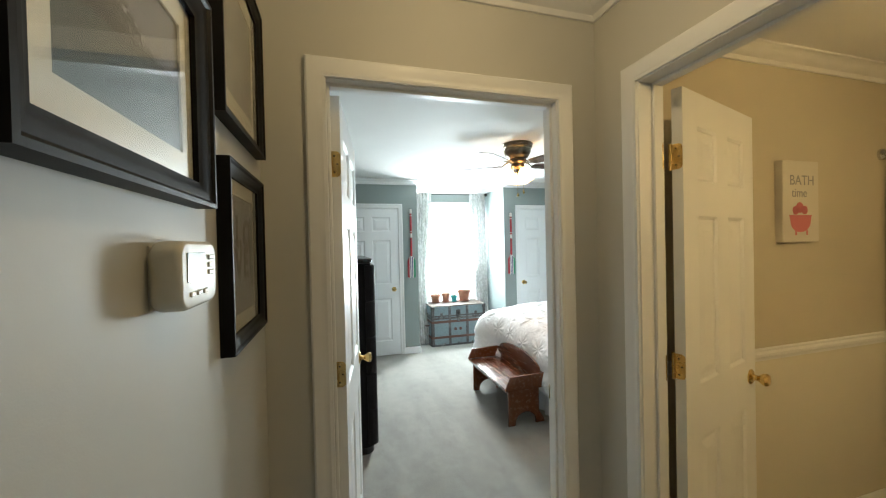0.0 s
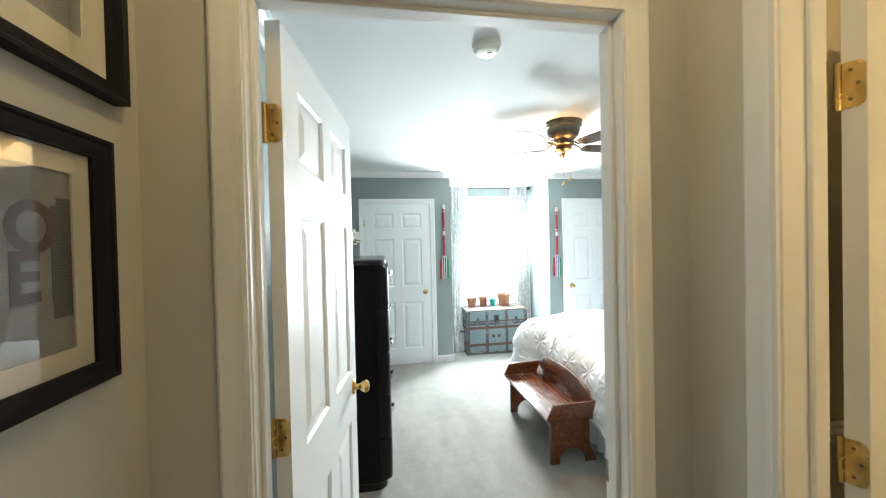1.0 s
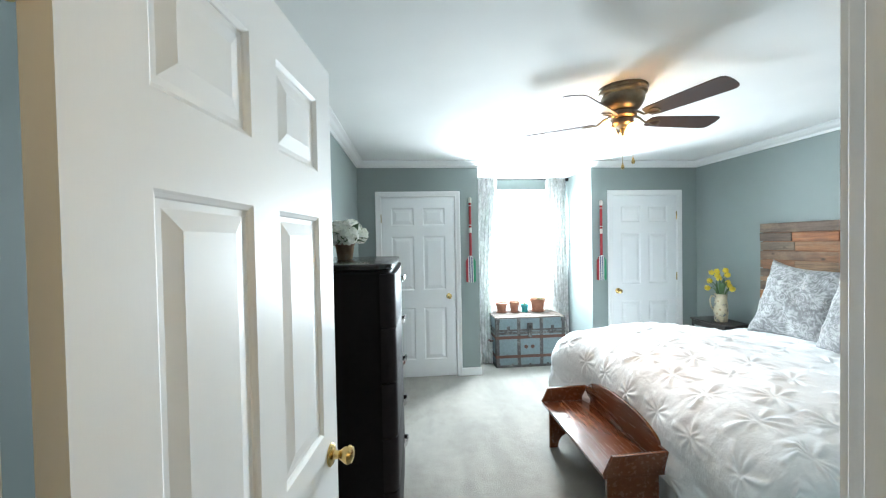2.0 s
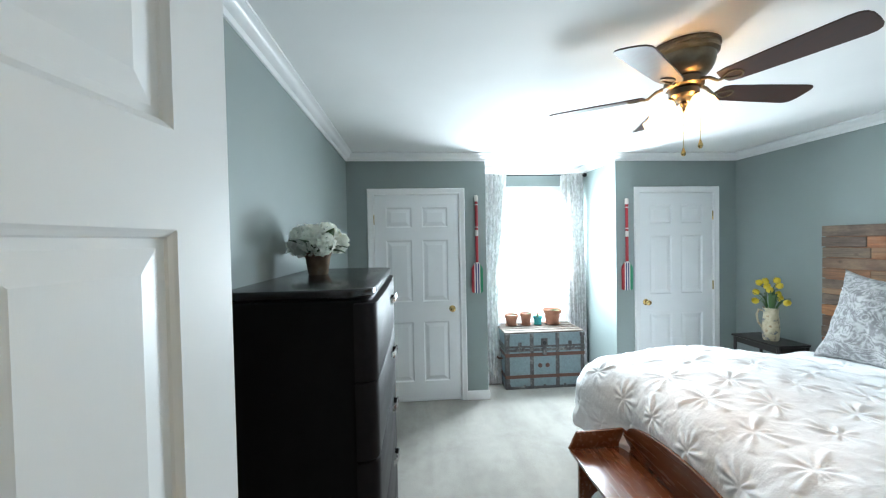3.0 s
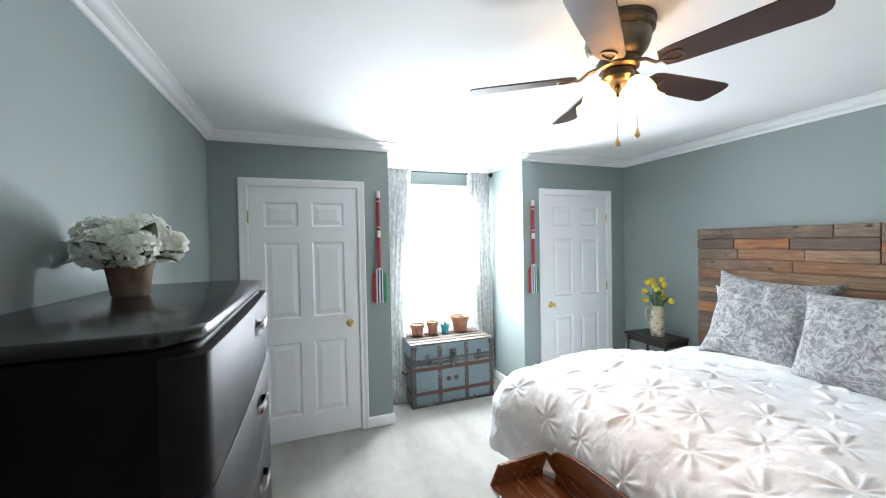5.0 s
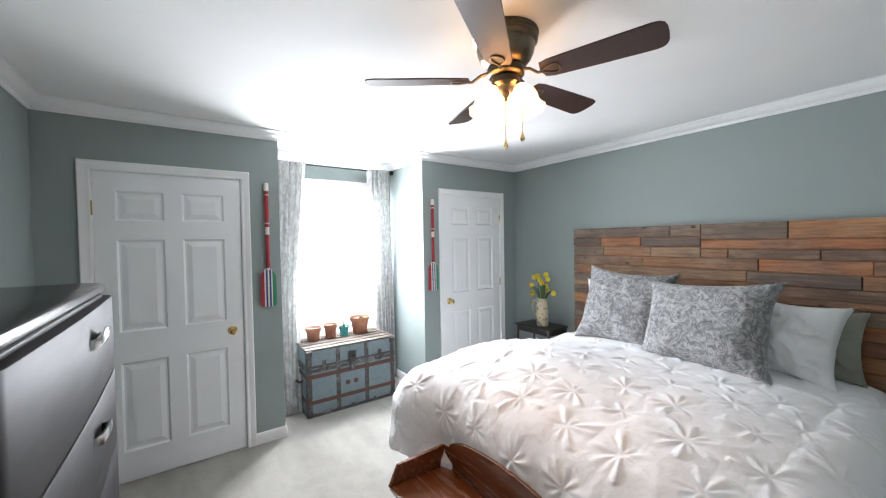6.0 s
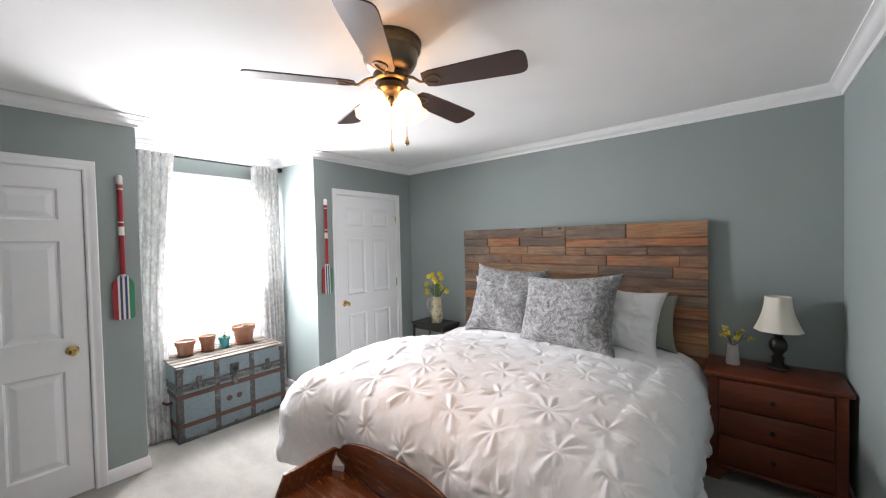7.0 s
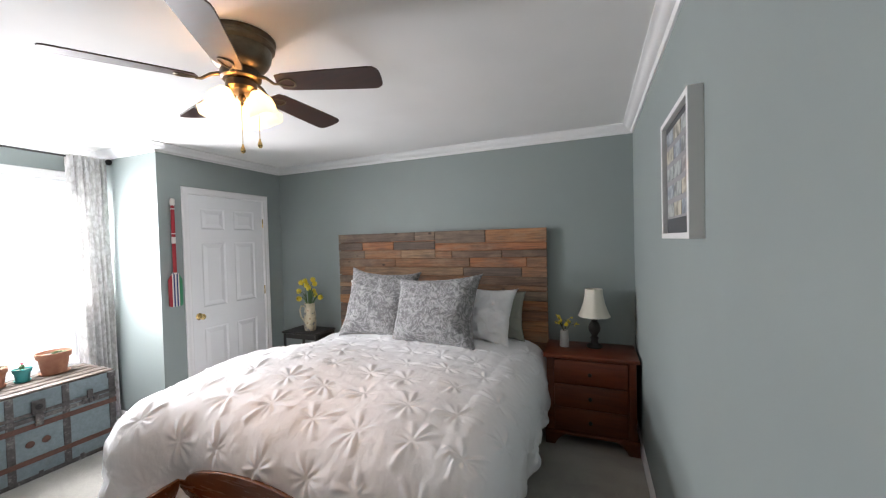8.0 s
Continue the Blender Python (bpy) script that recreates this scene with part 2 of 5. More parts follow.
def make_curtain():
    k = Mat("white_grey_print_curtain").set(Roughness=0.85)
    s = k.space((1.3, 1.0, 0.55))
    f = k.math("ADD", k.noise(15.0, 3, 0.5, s), k.math("MULTIPLY", k.noise(42.0, 3, 0.5, s), 0.35))
    print_ = k.ramp(f, [(0.54, (0.92, 0.92, 0.92)), (0.62, (0.82, 0.815, 0.805)), (0.72, (0.66, 0.655, 0.645)), (0.82, (0.88, 0.88, 0.88))])
    k.colour(print_)
    k.bump(k.noise(500.0, 2), 0.2, 0.001)
    t = k.t.nodes.new("ShaderNodeBsdfTranslucent")
    k.link(print_, t.inputs["Color"])
    x = k.node("ShaderNodeMixShader", Fac=0.6)
    k.link(k.b.outputs[0], x.inputs[1]).link(t.outputs[0], x.inputs[2])
    k.link(x.outputs[0], k.t.nodes["Material Output"].inputs["Surface"])
    return k.m


def make_trunk():
    """Blue-painted canvas, scuffed."""
    k = Mat("faded_blue_trunk_canvas")
    a, b = k.noise(7.0, 6, 0.65), k.noise(55.0, 4)
    k.colour(k.mix(k.ramp(a, [(0.55, (0, 0, 0)), (0.75, (0.5, 0.5, 0.5))]), k.ramp(b, [(0.3, (0.145, 0.195, 0.215)), (0.7, (0.195, 0.255, 0.28))]), (0.14, 0.15, 0.15)))
    return k.rough(a, 0.45, 0.75).bump(b, 0.2, 0.001).m


def make_slat():
    k = Mat("worn_painted_slat")
    a, b = k.noise(5.0, 7, 0.7, k.space((0.8, 6, 6), True)), k.noise(30.0, 5)
    k.colour(k.mix(k.ramp(a, [(0.42, (0, 0, 0)), (0.6, (1, 1, 1))]), (0.045, 0.027, 0.018), (0.15, 0.125, 0.105)))
    return k.rough(b, 0.55, 0.85).bump(b, 0.2, 0.001).m


def make_terracotta():
    k = Mat("terracotta")
    a, b = k.noise(18.0, 5), k.noise(160.0, 3)
    k.colour(k.ramp(a, [(0.3, (0.28, 0.112, 0.068)), (0.7, (0.40, 0.185, 0.115))]))
    return k.set(Roughness=0.85).bump(b, 0.2, 0.001).m


def make_pitcher():
    k = Mat("painted_stoneware")
    a = k.noise(16.0, 3)
    k.colour(k.ramp(a, [(0.36, (0.12, 0.14, 0.17)), (0.44, (0.48, 0.42, 0.28)), (0.58, (0.60, 0.53, 0.37)), (0.68, (0.30, 0.19, 0.10))]))
    return k.set(Roughness=0.3).bump(a, 0.1, 0.001).m


def make_photo(name, stops, scale):
    k = Mat(name).set(Roughness=0.6)
    s = k.space((1, 1, 1.6))
    k.colour(k.ramp(k.math("ADD", k.math("MULTIPLY", k.noise(scale, 6, 0.6, s), 0.8), k.math("MULTIPLY", k.noise(scale * 5, 4), 0.2)), stops))
    return k.m


def make_shore():
    """A photograph of a dark shore: teal water, a treeline and a pale rocky slope against a grey sky."""
    k = Mat("shore_photo_print").set(Roughness=0.6)
    p = k.t.nodes.new("ShaderNodeSeparateXYZ")
    k.link(k.co, p.inputs[0])
    x, z = p.outputs["X"], p.outputs["Z"]
    big, fine = k.noise(14.0, 5, 0.6), k.noise(85.0, 5, 0.65)
    slope = k.math("ADD", k.math("ADD", x, k.math("MULTIPLY", z, 1.6)), k.math("MULTIPLY", k.math("SUBTRACT", big, 0.5), 0.09))
    patch = k.ramp(fine, [(0.50, (0.06, 0.05, 0.045)), (0.60, (0.42, 0.41, 0.42))])
    land = k.ramp(slope, [(0.40, (0.045, 0.038, 0.030)), (0.52, (0.075, 0.062, 0.052))])
    band = k.ramp(slope, [(0.46, (0, 0, 0)), (0.485, (0.85, 0.85, 0.85)), (0.515, (0.85, 0.85, 0.85)), (0.53, (0, 0, 0))])
    above = k.mix(k.ramp(slope, [(0.515, (0, 0, 0)), (0.53, (1, 1, 1))]), k.mix(band, land, patch), (0.20, 0.195, 0.205))
    water = k.mix(0.4, k.ramp(z, [(0.07, (0.085, 0.125, 0.125)), (0.155, (0.03, 0.047, 0.047))]), k.ramp(big, [(0.4, (0.03, 0.045, 0.045)), (0.65, (0.10, 0.13, 0.13))]))
    edge = k.math("ADD", z, k.math("MULTIPLY", k.math("SUBTRACT", fine, 0.5), 0.012))
    above = k.mix(k.ramp(edge, [(0.166, (1, 1, 1)), (0.176, (0, 0, 0))]), above, (0.022, 0.022, 0.020))
    k.colour(k.mix(k.ramp(edge, [(0.154, (0, 0, 0)), (0.158, (1, 1, 1))]), water, above))
    return k.m


def make_zinc():
    """Old trunk hardware, dark with pale rubbed patches."""
    k = Mat("tarnished_zinc").set(Metallic=0.35)
    a, b = k.noise(9.0, 6, 0.7), k.noise(60.0, 4, 0.6)
    f = k.math("ADD", k.math("MULTIPLY", a, 0.7), k.math("MULTIPLY", b, 0.3))
    k.colour(k.ramp(f, [(0.38, (0.045, 0.040, 0.040)), (0.52, (0.085, 0.080, 0.080)), (0.62, (0.24, 0.235, 0.23))]))
    return k.rough(b, 0.4, 0.7).bump(b, 0.2, 0.001).m


def make_cards():
    """Printed cards, each of its own pale hue."""
    k = Mat("printed_card").set(Roughness=0.7)
    r = k.t.nodes.new("ShaderNodeObjectInfo").outputs["Random"]
    tone = k.ramp(r, [(0.0, (0.40, 0.38, 0.37)), (0.2, (0.32, 0.36, 0.39)), (0.4, (0.42, 0.36, 0.36)), (0.6, (0.34, 0.37, 0.36)), (0.8, (0.44, 0.42, 0.34))], True)
    k.colour(k.mix(1.0, tone, k.ramp(k.noise(22.0, 4, 0.5, k.space((1, 1, 1), True)), [(0.35, (0.5, 0.5, 0.52)), (0.6, (1.2, 1.2, 1.2))]), "MULTIPLY"))
    return k.m


M["acrylic"] = make_glass("picture_acrylic", 1.46)
M["carpet"], M["glass"], M["frosted"] = make_carpet(), make_glass(), make_frosted()
M["pallet"], M["damask"], M["curtain"] = make_reclaimed(), make_damask(), make_curtain()
M["trunk"], M["slat"], M["terracotta"], M["pitcher"] = make_trunk(), make_slat(), make_terracotta(), make_pitcher()
M["photo_dark"], M["zinc"] = make_shore(), make_zinc()
M["photo_grey"] = make_photo("grey_photo_print", [(0.35, (0.15, 0.15, 0.16)), (0.5, (0.30, 0.30, 0.31)), (0.65, (0.50, 0.49, 0.48))], 4.5)
M["card"] = make_cards()


def make_petal():
    """Thin white petals that let light through."""
    k = Mat("white_petal").set(Roughness=0.6)
    c = k.ramp(k.noise(60.0, 3), [(0.3, (0.84, 0.85, 0.76)), (0.7, (0.92, 0.92, 0.87))])
    t = k.t.nodes.new("ShaderNodeBsdfTranslucent")
    k.colour(c).link(c, t.inputs["Color"])
    x = k.node("ShaderNodeMixShader", Fac=0.45)
    k.link(k.b.outputs[0], x.inputs[1]).link(t.outputs[0], x.inputs[2])
    k.link(x.outputs[0], k.t.nodes["Material Output"].inputs["Surface"])
    return k.m


M["petal"] = make_petal()


# ---- building helpers ----
def part(name, bm, material, parent=None, label="", smooth=None, m=None):
    """Links a bmesh as one mesh object, under a thing or a part. smooth: the angle, in degrees, above which an edge stays sharp."""
    if smooth:
        lim = radians(smooth)
        for f in bm.faces:
            f.smooth = True
        for e in bm.edges:
            e.smooth = len(e.link_faces) == 2 and e.calc_face_angle(9) < lim
    me = bpy.data.meshes.new(name)
    bm.normal_update()
    bm.to_mesh(me)
    bm.free()
    me.materials.append(material)
    return hang(name, me, parent, label, m)


def hang(name, me, parent=None, label="", m=None):
    ob = new(name, me)
    ob.parent = parent
    if m is not None:
        ob.matrix_basis = m
    if label:
        ob["label"] = label
    return ob


def thing(name, m, label, category, group="", kind=""):
    ob = new(name)
    ob.matrix_basis = m
    ob.empty_display_size = 0.05
    return tagged(ob, label, category, group, kind)


def boxes(*some, bevel=0.0, segments=1):
    """A bmesh of boxes, each (lo, hi)."""
    bm = bmesh.new()
    for lo, hi in some:
        mid = [(a + b) / 2 for a, b in zip(lo, hi)]
        size = [max(b - a, 1e-4) for a, b in zip(lo, hi)]
        bmesh.ops.create_cube(bm, size=1, matrix=Matrix.LocRotScale(mid, None, size))
    if bevel:
        bmesh.ops.bevel(bm, geom=bm.edges[:], offset=bevel, segments=segments, affect="EDGES", profile=0.5)
    return bm


def lathe(profile, steps=24, m=None, bm=None, scallop=0.0, lobes=0):
    """Turns (radius, z) pairs round z."""
    bm = bm or bmesh.new()
    rings = []
    for r, z in profile:
        ring = []
        for k in range(steps):
            a = 2 * math.pi * k / steps
            rr = r * (1 + scallop * math.cos(lobes * a)) if lobes else r
            v = Vector((rr * math.cos(a), rr * math.sin(a), z))
            ring.append(bm.verts.new(m @ v if m else v))
        rings.append(ring)
    for a, b in zip(rings, rings[1:]):
        for k in range(steps):
            bm.faces.new((a[k], a[(k + 1) % steps], b[(k + 1) % steps], b[k]))
    if profile[0][0] > 1e-4:
        bm.faces.new(rings[0][::-1])
    if profile[-1][0] > 1e-4:
        bm.faces.new(rings[-1])
    bmesh.ops.remove_doubles(bm, verts=bm.verts[:], dist=1e-6)
    bmesh.ops.recalc_face_normals(bm, faces=bm.faces[:])
    return bm


def tube(points, radius, steps=8, bm=None):
    """A round bar along points; radius: one number or one for each point."""
    bm = bm or bmesh.new()
    points = [Vector(p) for p in points]
    rings = []
    for k, p in enumerate(points):
        way = (points[min(k + 1, len(points) - 1)] - points[max(k - 1, 0)]).normalized()
        side = way.cross(Vector((0.31, 0.17, 0.93))).normalized()
        up = side.cross(way)
        r = radius[k] if isinstance(radius, (list, tuple)) else radius
        rings.append([bm.verts.new(p + r * (math.cos(2 * math.pi * j / steps) * side + math.sin(2 * math.pi * j / steps) * up)) for j in range(steps)])
    for a, b in zip(rings, rings[1:]):
        for k in range(steps):
            bm.faces.new((a[k], a[(k + 1) % steps], b[(k + 1) % steps], b[k]))
    bm.faces.new(rings[0][::-1])
    bm.faces.new(rings[-1])
    bmesh.ops.recalc_face_normals(bm, faces=bm.faces[:])
    return bm


def slab(outline, lo, hi, axis="z", bevel=0.0, segments=1, bm=None):
    """A flat board: a 2D outline drawn out along one axis from lo to hi."""
    bm = bm or bmesh.new()

    def at(p, h):
        return {"z": (p[0], p[1], h), "y": (p[0], h, p[1]), "x": (h, p[0], p[1])}[axis]

    a = [bm.verts.new(at(p, lo)) for p in outline]
    b = [bm.verts.new(at(p, hi)) for p in outline]
    n = len(outline)
    fa, fb = bm.faces.new(a[::-1]), bm.faces.new(b)
    for k in range(n):
        bm.faces.new((a[k], a[(k + 1) % n], b[(k + 1) % n], b[k]))
    bmesh.ops.recalc_face_normals(bm, faces=bm.faces[:])
    if bevel:
        bmesh.ops.bevel(bm, geom=list(fa.edges) + list(fb.edges), offset=bevel, segments=segments, affect="EDGES", profile=0.5)
    return bm


def sweep(path, profile, closed=False):
    """A moulding of profile (out, z) along a plan path; out points to the left of the way."""
    bm = bmesh.new()
    n = len(path)
    pts = [Vector(p) for p in path]
    rings = []
    for k, p in enumerate(pts):
        a = (p - pts[k - 1]).normalized() if closed or k else None
        b = (pts[(k + 1) % n] - p).normalized() if closed or k < n - 1 else None
        na = Vector((-a.y, a.x)) if a else None
        nb = Vector((-b.y, b.x)) if b else None
        if na and nb:
            mid = (na + nb).normalized()
            out = mid / max(mid.dot(na), 0.2)
        else:
            out = na or nb
        rings.append([bm.verts.new((p.x + out.x * o, p.y + out.y * o, z)) for o, z in profile])
    for k in range(n if closed else n - 1):
        a, b = rings[k], rings[(k + 1) % n]
        for j in range(len(profile)):
            i = (j + 1) % len(profile)
            bm.faces.new((a[j], a[i], b[i], b[j]))
    if not closed:
        bm.faces.new(rings[0])
        bm.faces.new(rings[-1][::-1])
    bmesh.ops.recalc_face_normals(bm, faces=bm.faces[:])
    return bm


def spherical(c, r, scale=(1, 1, 1), bm=None, rings=8, steps=12):
    bm = bm or bmesh.new()
    bmesh.ops.create_uvsphere(bm, u_segments=steps, v_segments=rings, radius=r, matrix=Matrix.LocRotScale(c, None, scale))
    return bm


def structure(name, bm, material, label, category, smooth=None, m=None):
    return tagged(part(name, bm, material, None, "", smooth, m), label, category, kind="structure")


CEIL = 2.44

# ---- the setting ----
structure("floor", boxes(((0.2, -1.7, -0.1), (4.6, 1.93, 0.0)), ((0.2, 1.93, -0.1), (4.6, 6.9, 0.0))), M["carpet"], "pale grey cut-pile carpet with faint vacuum tracks", "floor")
structure("ceiling", boxes(((0.2, -1.7, CEIL), (4.6, 6.9, CEIL + 0.1))), M["ceiling"], "smooth flat white painted ceiling", "ceiling")

BW, HW = M["bed_wall"], M["hall_wall"]
WALLS = [
    ("wall_west", BW, "sage blue-grey painted bedroom wall behind the dresser", [((0.26, 2.005, 0), (0.38, 6.72, CEIL))]),
    ("wall_east", BW, "sage blue-grey painted wall behind the headboard", [((4.39, 2.035, 0), (4.51, 6.72, CEIL))]),
    ("wall_south", BW, "sage blue-grey painted wall with a small framed print", [((1.75, 2.035, 0), (4.39, 2.115, CEIL)), ((1.63, 2.005, 0), (1.75, 2.115, CEIL))]),
    ("wall_north", BW, "blue-grey back wall of the window alcove", [((0.26, 6.60, 0), (2.03, 6.72, CEIL)), ((2.93, 6.60, 0), (4.51, 6.72, CEIL)), ((2.03, 6.60, 0), (2.93, 6.72, 0.56)), ((2.03, 6.60, 2.17), (2.93, 6.72, CEIL))]),
    ("wall_closet_1", BW, "blue-grey closet front with a white door", [((0.38, 5.80, 0), (0.619, 5.92, CEIL)), ((1.479, 5.80, 0), (1.733, 5.92, CEIL)), ((0.619, 5.80, 2.058), (1.479, 5.92, CEIL))]),
    ("wall_alcove_1", BW, "blue-grey side wall of the window alcove", [((1.613, 5.92, 0), (1.733, 6.60, CEIL))]),
    ("wall_closet_2", BW, "blue-grey closet front beside the bed", [((3.078, 5.80, 0), (3.315, 5.92, CEIL)), ((4.150, 5.80, 0), (4.39, 5.92, CEIL)), ((3.315, 5.80, 2.058), (4.150, 5.92, CEIL))]),
    ("wall_alcove_2", BW, "blue-grey side wall of the window alcove", [((3.078, 5.92, 0), (3.198, 6.60, CEIL))]),
    ("wall_doorway_inner", BW, "blue-grey bedroom side of the door wall", [((0.26, 1.965, 0), (0.584, 2.005, CEIL)), ((1.450, 1.965, 0), (1.63, 2.005, CEIL)), ((0.584, 1.965, 2.069), (1.450, 2.005, CEIL))]),
    ("wall_doorway_outer", HW, "greige hallway side of the door wall", [((0.408, 1.92, 0), (0.584, 1.962, CEIL)), ((1.450, 1.92, 0), (1.655, 1.962, CEIL)), ((0.584, 1.92, 2.069), (1.450, 1.962, CEIL))]),
    ("wall_hall_west", HW, "greige hallway wall hung with framed photographs", [((0.29, -1.6, 0), (0.408, 1.982, CEIL))]),
    ("wall_hall_east", HW, "greige hallway wall with the bathroom doorway", [((1.607, 1.725, 0), (1.655, 1.92, CEIL)), ((1.607, -1.6, 0), (1.655, 1.009, CEIL)), ((1.607, 1.009, 2.069), (1.655, 1.725, CEIL))]),
    ("wall_hall_south", HW, "plain greige end wall of the hallway", [((0.29, -1.7, 0), (1.72, -1.6, CEIL))]),
    ("wall_bath_west", M["bath_wall"], "tan bathroom side of the doorway wall", [((1.658, 1.725, 0), (1.707, 2.0, CEIL)), ((1.658, 0.1, 0), (1.707, 1.009, CEIL)), ((1.658, 1.009, 2.069), (1.707, 1.725, CEIL))]),
    ("wall_bath_north", M["bath_wall"], "tan painted bathroom wall above a cream dado", [((1.707, 2.0, 0.0), (4.4, 2.032, CEIL))]),
    ("wall_bath_south", M["bath_wall"], "tan bathroom wall behind the assumed vanity light", [((1.707, 0.1, 0), (4.4, 0.2, CEIL))]),
    ("wall_bath_east", M["bath_wall"], "tan bathroom end wall", [((4.3, 0.2, 0), (4.4, 2.0, CEIL))]),
]
for name, mat, label, some in WALLS:
    structure(name, boxes(*some), mat, label, "wall")
structure("wall_bath_dado", boxes(((1.72, 1.992, 0.09), (4.29, 1.999, 0.915))), M["bath_low"], "cream painted lower wall under a chair rail", "wall")

CROWN = [(0, CEIL), (0.072, CEIL), (0.072, CEIL - 0.010), (0.062, CEIL - 0.014), (0.050, CEIL - 0.030), (0.030, CEIL - 0.048), (0.018, CEIL - 0.054), (0.014, CEIL - 0.064), (0.010, CEIL - 0.072), (0, CEIL - 0.072)]
ROOM = [(0.38, 2.005), (1.63, 2.005), (1.63, 2.115), (4.39, 2.115), (4.39, 5.80), (3.078, 5.80), (3.078, 6.60), (1.733, 6.60), (1.733, 5.80), (0.38, 5.80)]
structure("trim_crown_1", sweep(ROOM, CROWN, True), M["trim"], "white crown moulding round the bedroom ceiling", "crown moulding", 40)
structure("trim_crown_2", sweep([(0.408, -1.6), (1.607, -1.6), (1.607, 1.92), (0.408, 1.92)], CROWN, True), M["trim"], "white crown moulding round the hallway ceiling", "crown moulding", 40)
structure("trim_crown_3", sweep([(1.707, 0.2), (4.3, 0.2), (4.3, 2.0), (1.707, 2.0)], CROWN, True), M["trim"], "white crown moulding round the bathroom ceiling", "crown moulding", 40)
BASE = [(0, 0), (0.014, 0), (0.014, 0.070), (0.010, 0.080), (0.004, 0.088), (0, 0.088)]
RUNS = [
    [(1.496, 2.005), (1.63, 2.005), (1.63, 2.115), (4.39, 2.115), (4.39, 5.80), (4.194, 5.80)],
    [(3.271, 5.80), (3.078, 5.80), (3.078, 6.60), (1.733, 6.60), (1.733, 5.80), (1.523, 5.80)],
    [(0.575, 5.80), (0.38, 5.80), (0.38, 2.005), (0.538, 2.005)],
    [(1.607, 1.770), (1.607, 1.92), (1.496, 1.92)],
    [(0.538, 1.92), (0.408, 1.92), (0.408, -1.6), (1.607, -1.6), (1.607, 0.964)],
    [(4.3, 1.992), (1.72, 1.992)],
]
for k, run in enumerate(RUNS):
    structure("baseboard_%d" % (k + 1), sweep(run, BASE), M["trim"], "white painted baseboard along the carpet", "baseboard", 40)
RAIL = [(0, 0.915), (0.010, 0.915), (0.012, 0.930), (0.022, 0.938), (0.022, 0.952), (0.012, 0.960), (0.012, 0.970), (0, 0.975)]
structure("trim_chair_rail", sweep([(4.3, 2.0), (1.707, 2.0)], RAIL), M["trim"], "cream chair rail on the bathroom wall", "chair rail", 40)

CASE = [(0.004, 0), (0.004, 0.010), (0.012, 0.013), (0.022, 0.010), (0.030, 0.012), (0.046, 0.017), (0.056, 0.018), (0.062, 0.014), (0.062, 0)]


def doorway(name, m, width, height, depth, label, stops):
    """Jambs, stops and mitred casings on both faces. The opening runs along x from 0, its near face at y 0 and its far face at y depth."""
    top = thing(name, m, label, "door frame", kind="structure")
    t = 0.018
    for nm, lo, hi in (("jamb", (-t, -0.001, 0), (0, depth + 0.001, height + t)), ("jamb", (width, -0.001, 0), (width + t, depth + 0.001, height + t)), ("head_jamb", (0, -0.001, height), (width, depth + 0.001, height + t))):
        part(nm, boxes((lo, hi), bevel=0.002), M["trim"], top)
    for lo, hi in (((0, stops, 0), (0.011, stops + 0.034, height)), ((width - 0.011, stops, 0), (width, stops + 0.034, height)), ((0.011, stops, height - 0.011), (width - 0.011, stops + 0.034, height))):
        part("door_stop", boxes((lo, hi), bevel=0.002), M["trim"], top)
    for face, sign in ((0.0, -1), (depth, 1)):
        bm = bmesh.new()
        rings = []
        for st in range(4):
            ring = []
            for u, v in CASE:
                x = -u if st < 2 else width + u
                z = 0.0 if st in (0, 3) else height + u
                ring.append(bm.verts.new((x, face + sign * v, z)))
            rings.append(ring)
        for a, b in zip(rings, rings[1:]):
            for j in range(len(CASE)):
                i = (j + 1) % len(CASE)
                bm.faces.new((a[j], a[i], b[i], b[j]))
        bm.faces.new(rings[0])
        bm.faces.new(rings[3])
        bmesh.ops.recalc_face_normals(bm, faces=bm.faces[:])
        part("casing", bm, M["trim"], top, smooth=35)
    return top


def knob_bm():
    return lathe([(0.0, -0.001), (0.031, 0.0), (0.032, 0.004), (0.026, 0.009), (0.013, 0.012), (0.011, 0.026), (0.015, 0.032), (0.024, 0.044), (0.0265, 0.054), (0.022, 0.064), (0.010, 0.068), (0.0, 0.0685)], 20)


def ring_panel(x0, x1, z0, z1, t):
    """A raised field with sticking round it, on both faces."""
    bm = bmesh.new()
    prof = [(0.0, 0.0), (0.004, 0.003), (0.009, 0.006), (0.011, 0.0095), (0.022, 0.0095), (0.050, 0.0035), (0.052, 0.003)]
    for s in (-1, 1):
        rings = []
        for inset, deep in prof:
            y = s * (t / 2 - deep)
            rings.append([bm.verts.new(p) for p in ((x0 + inset, y, z0 + inset), (x1 - inset, y, z0 + inset), (x1 - inset, y, z1 - inset), (x0 + inset, y, z1 - inset))])
        for a, b in zip(rings, rings[1:]):
            for k in range(4):
                bm.faces.new((a[k], a[(k + 1) % 4], b[(k + 1) % 4], b[k]))
        bm.faces.new(rings[-1])
    bmesh.ops.recalc_face_normals(bm, faces=bm.faces[:])
    return bm


HINGES = (0.34, 1.076, 1.806)


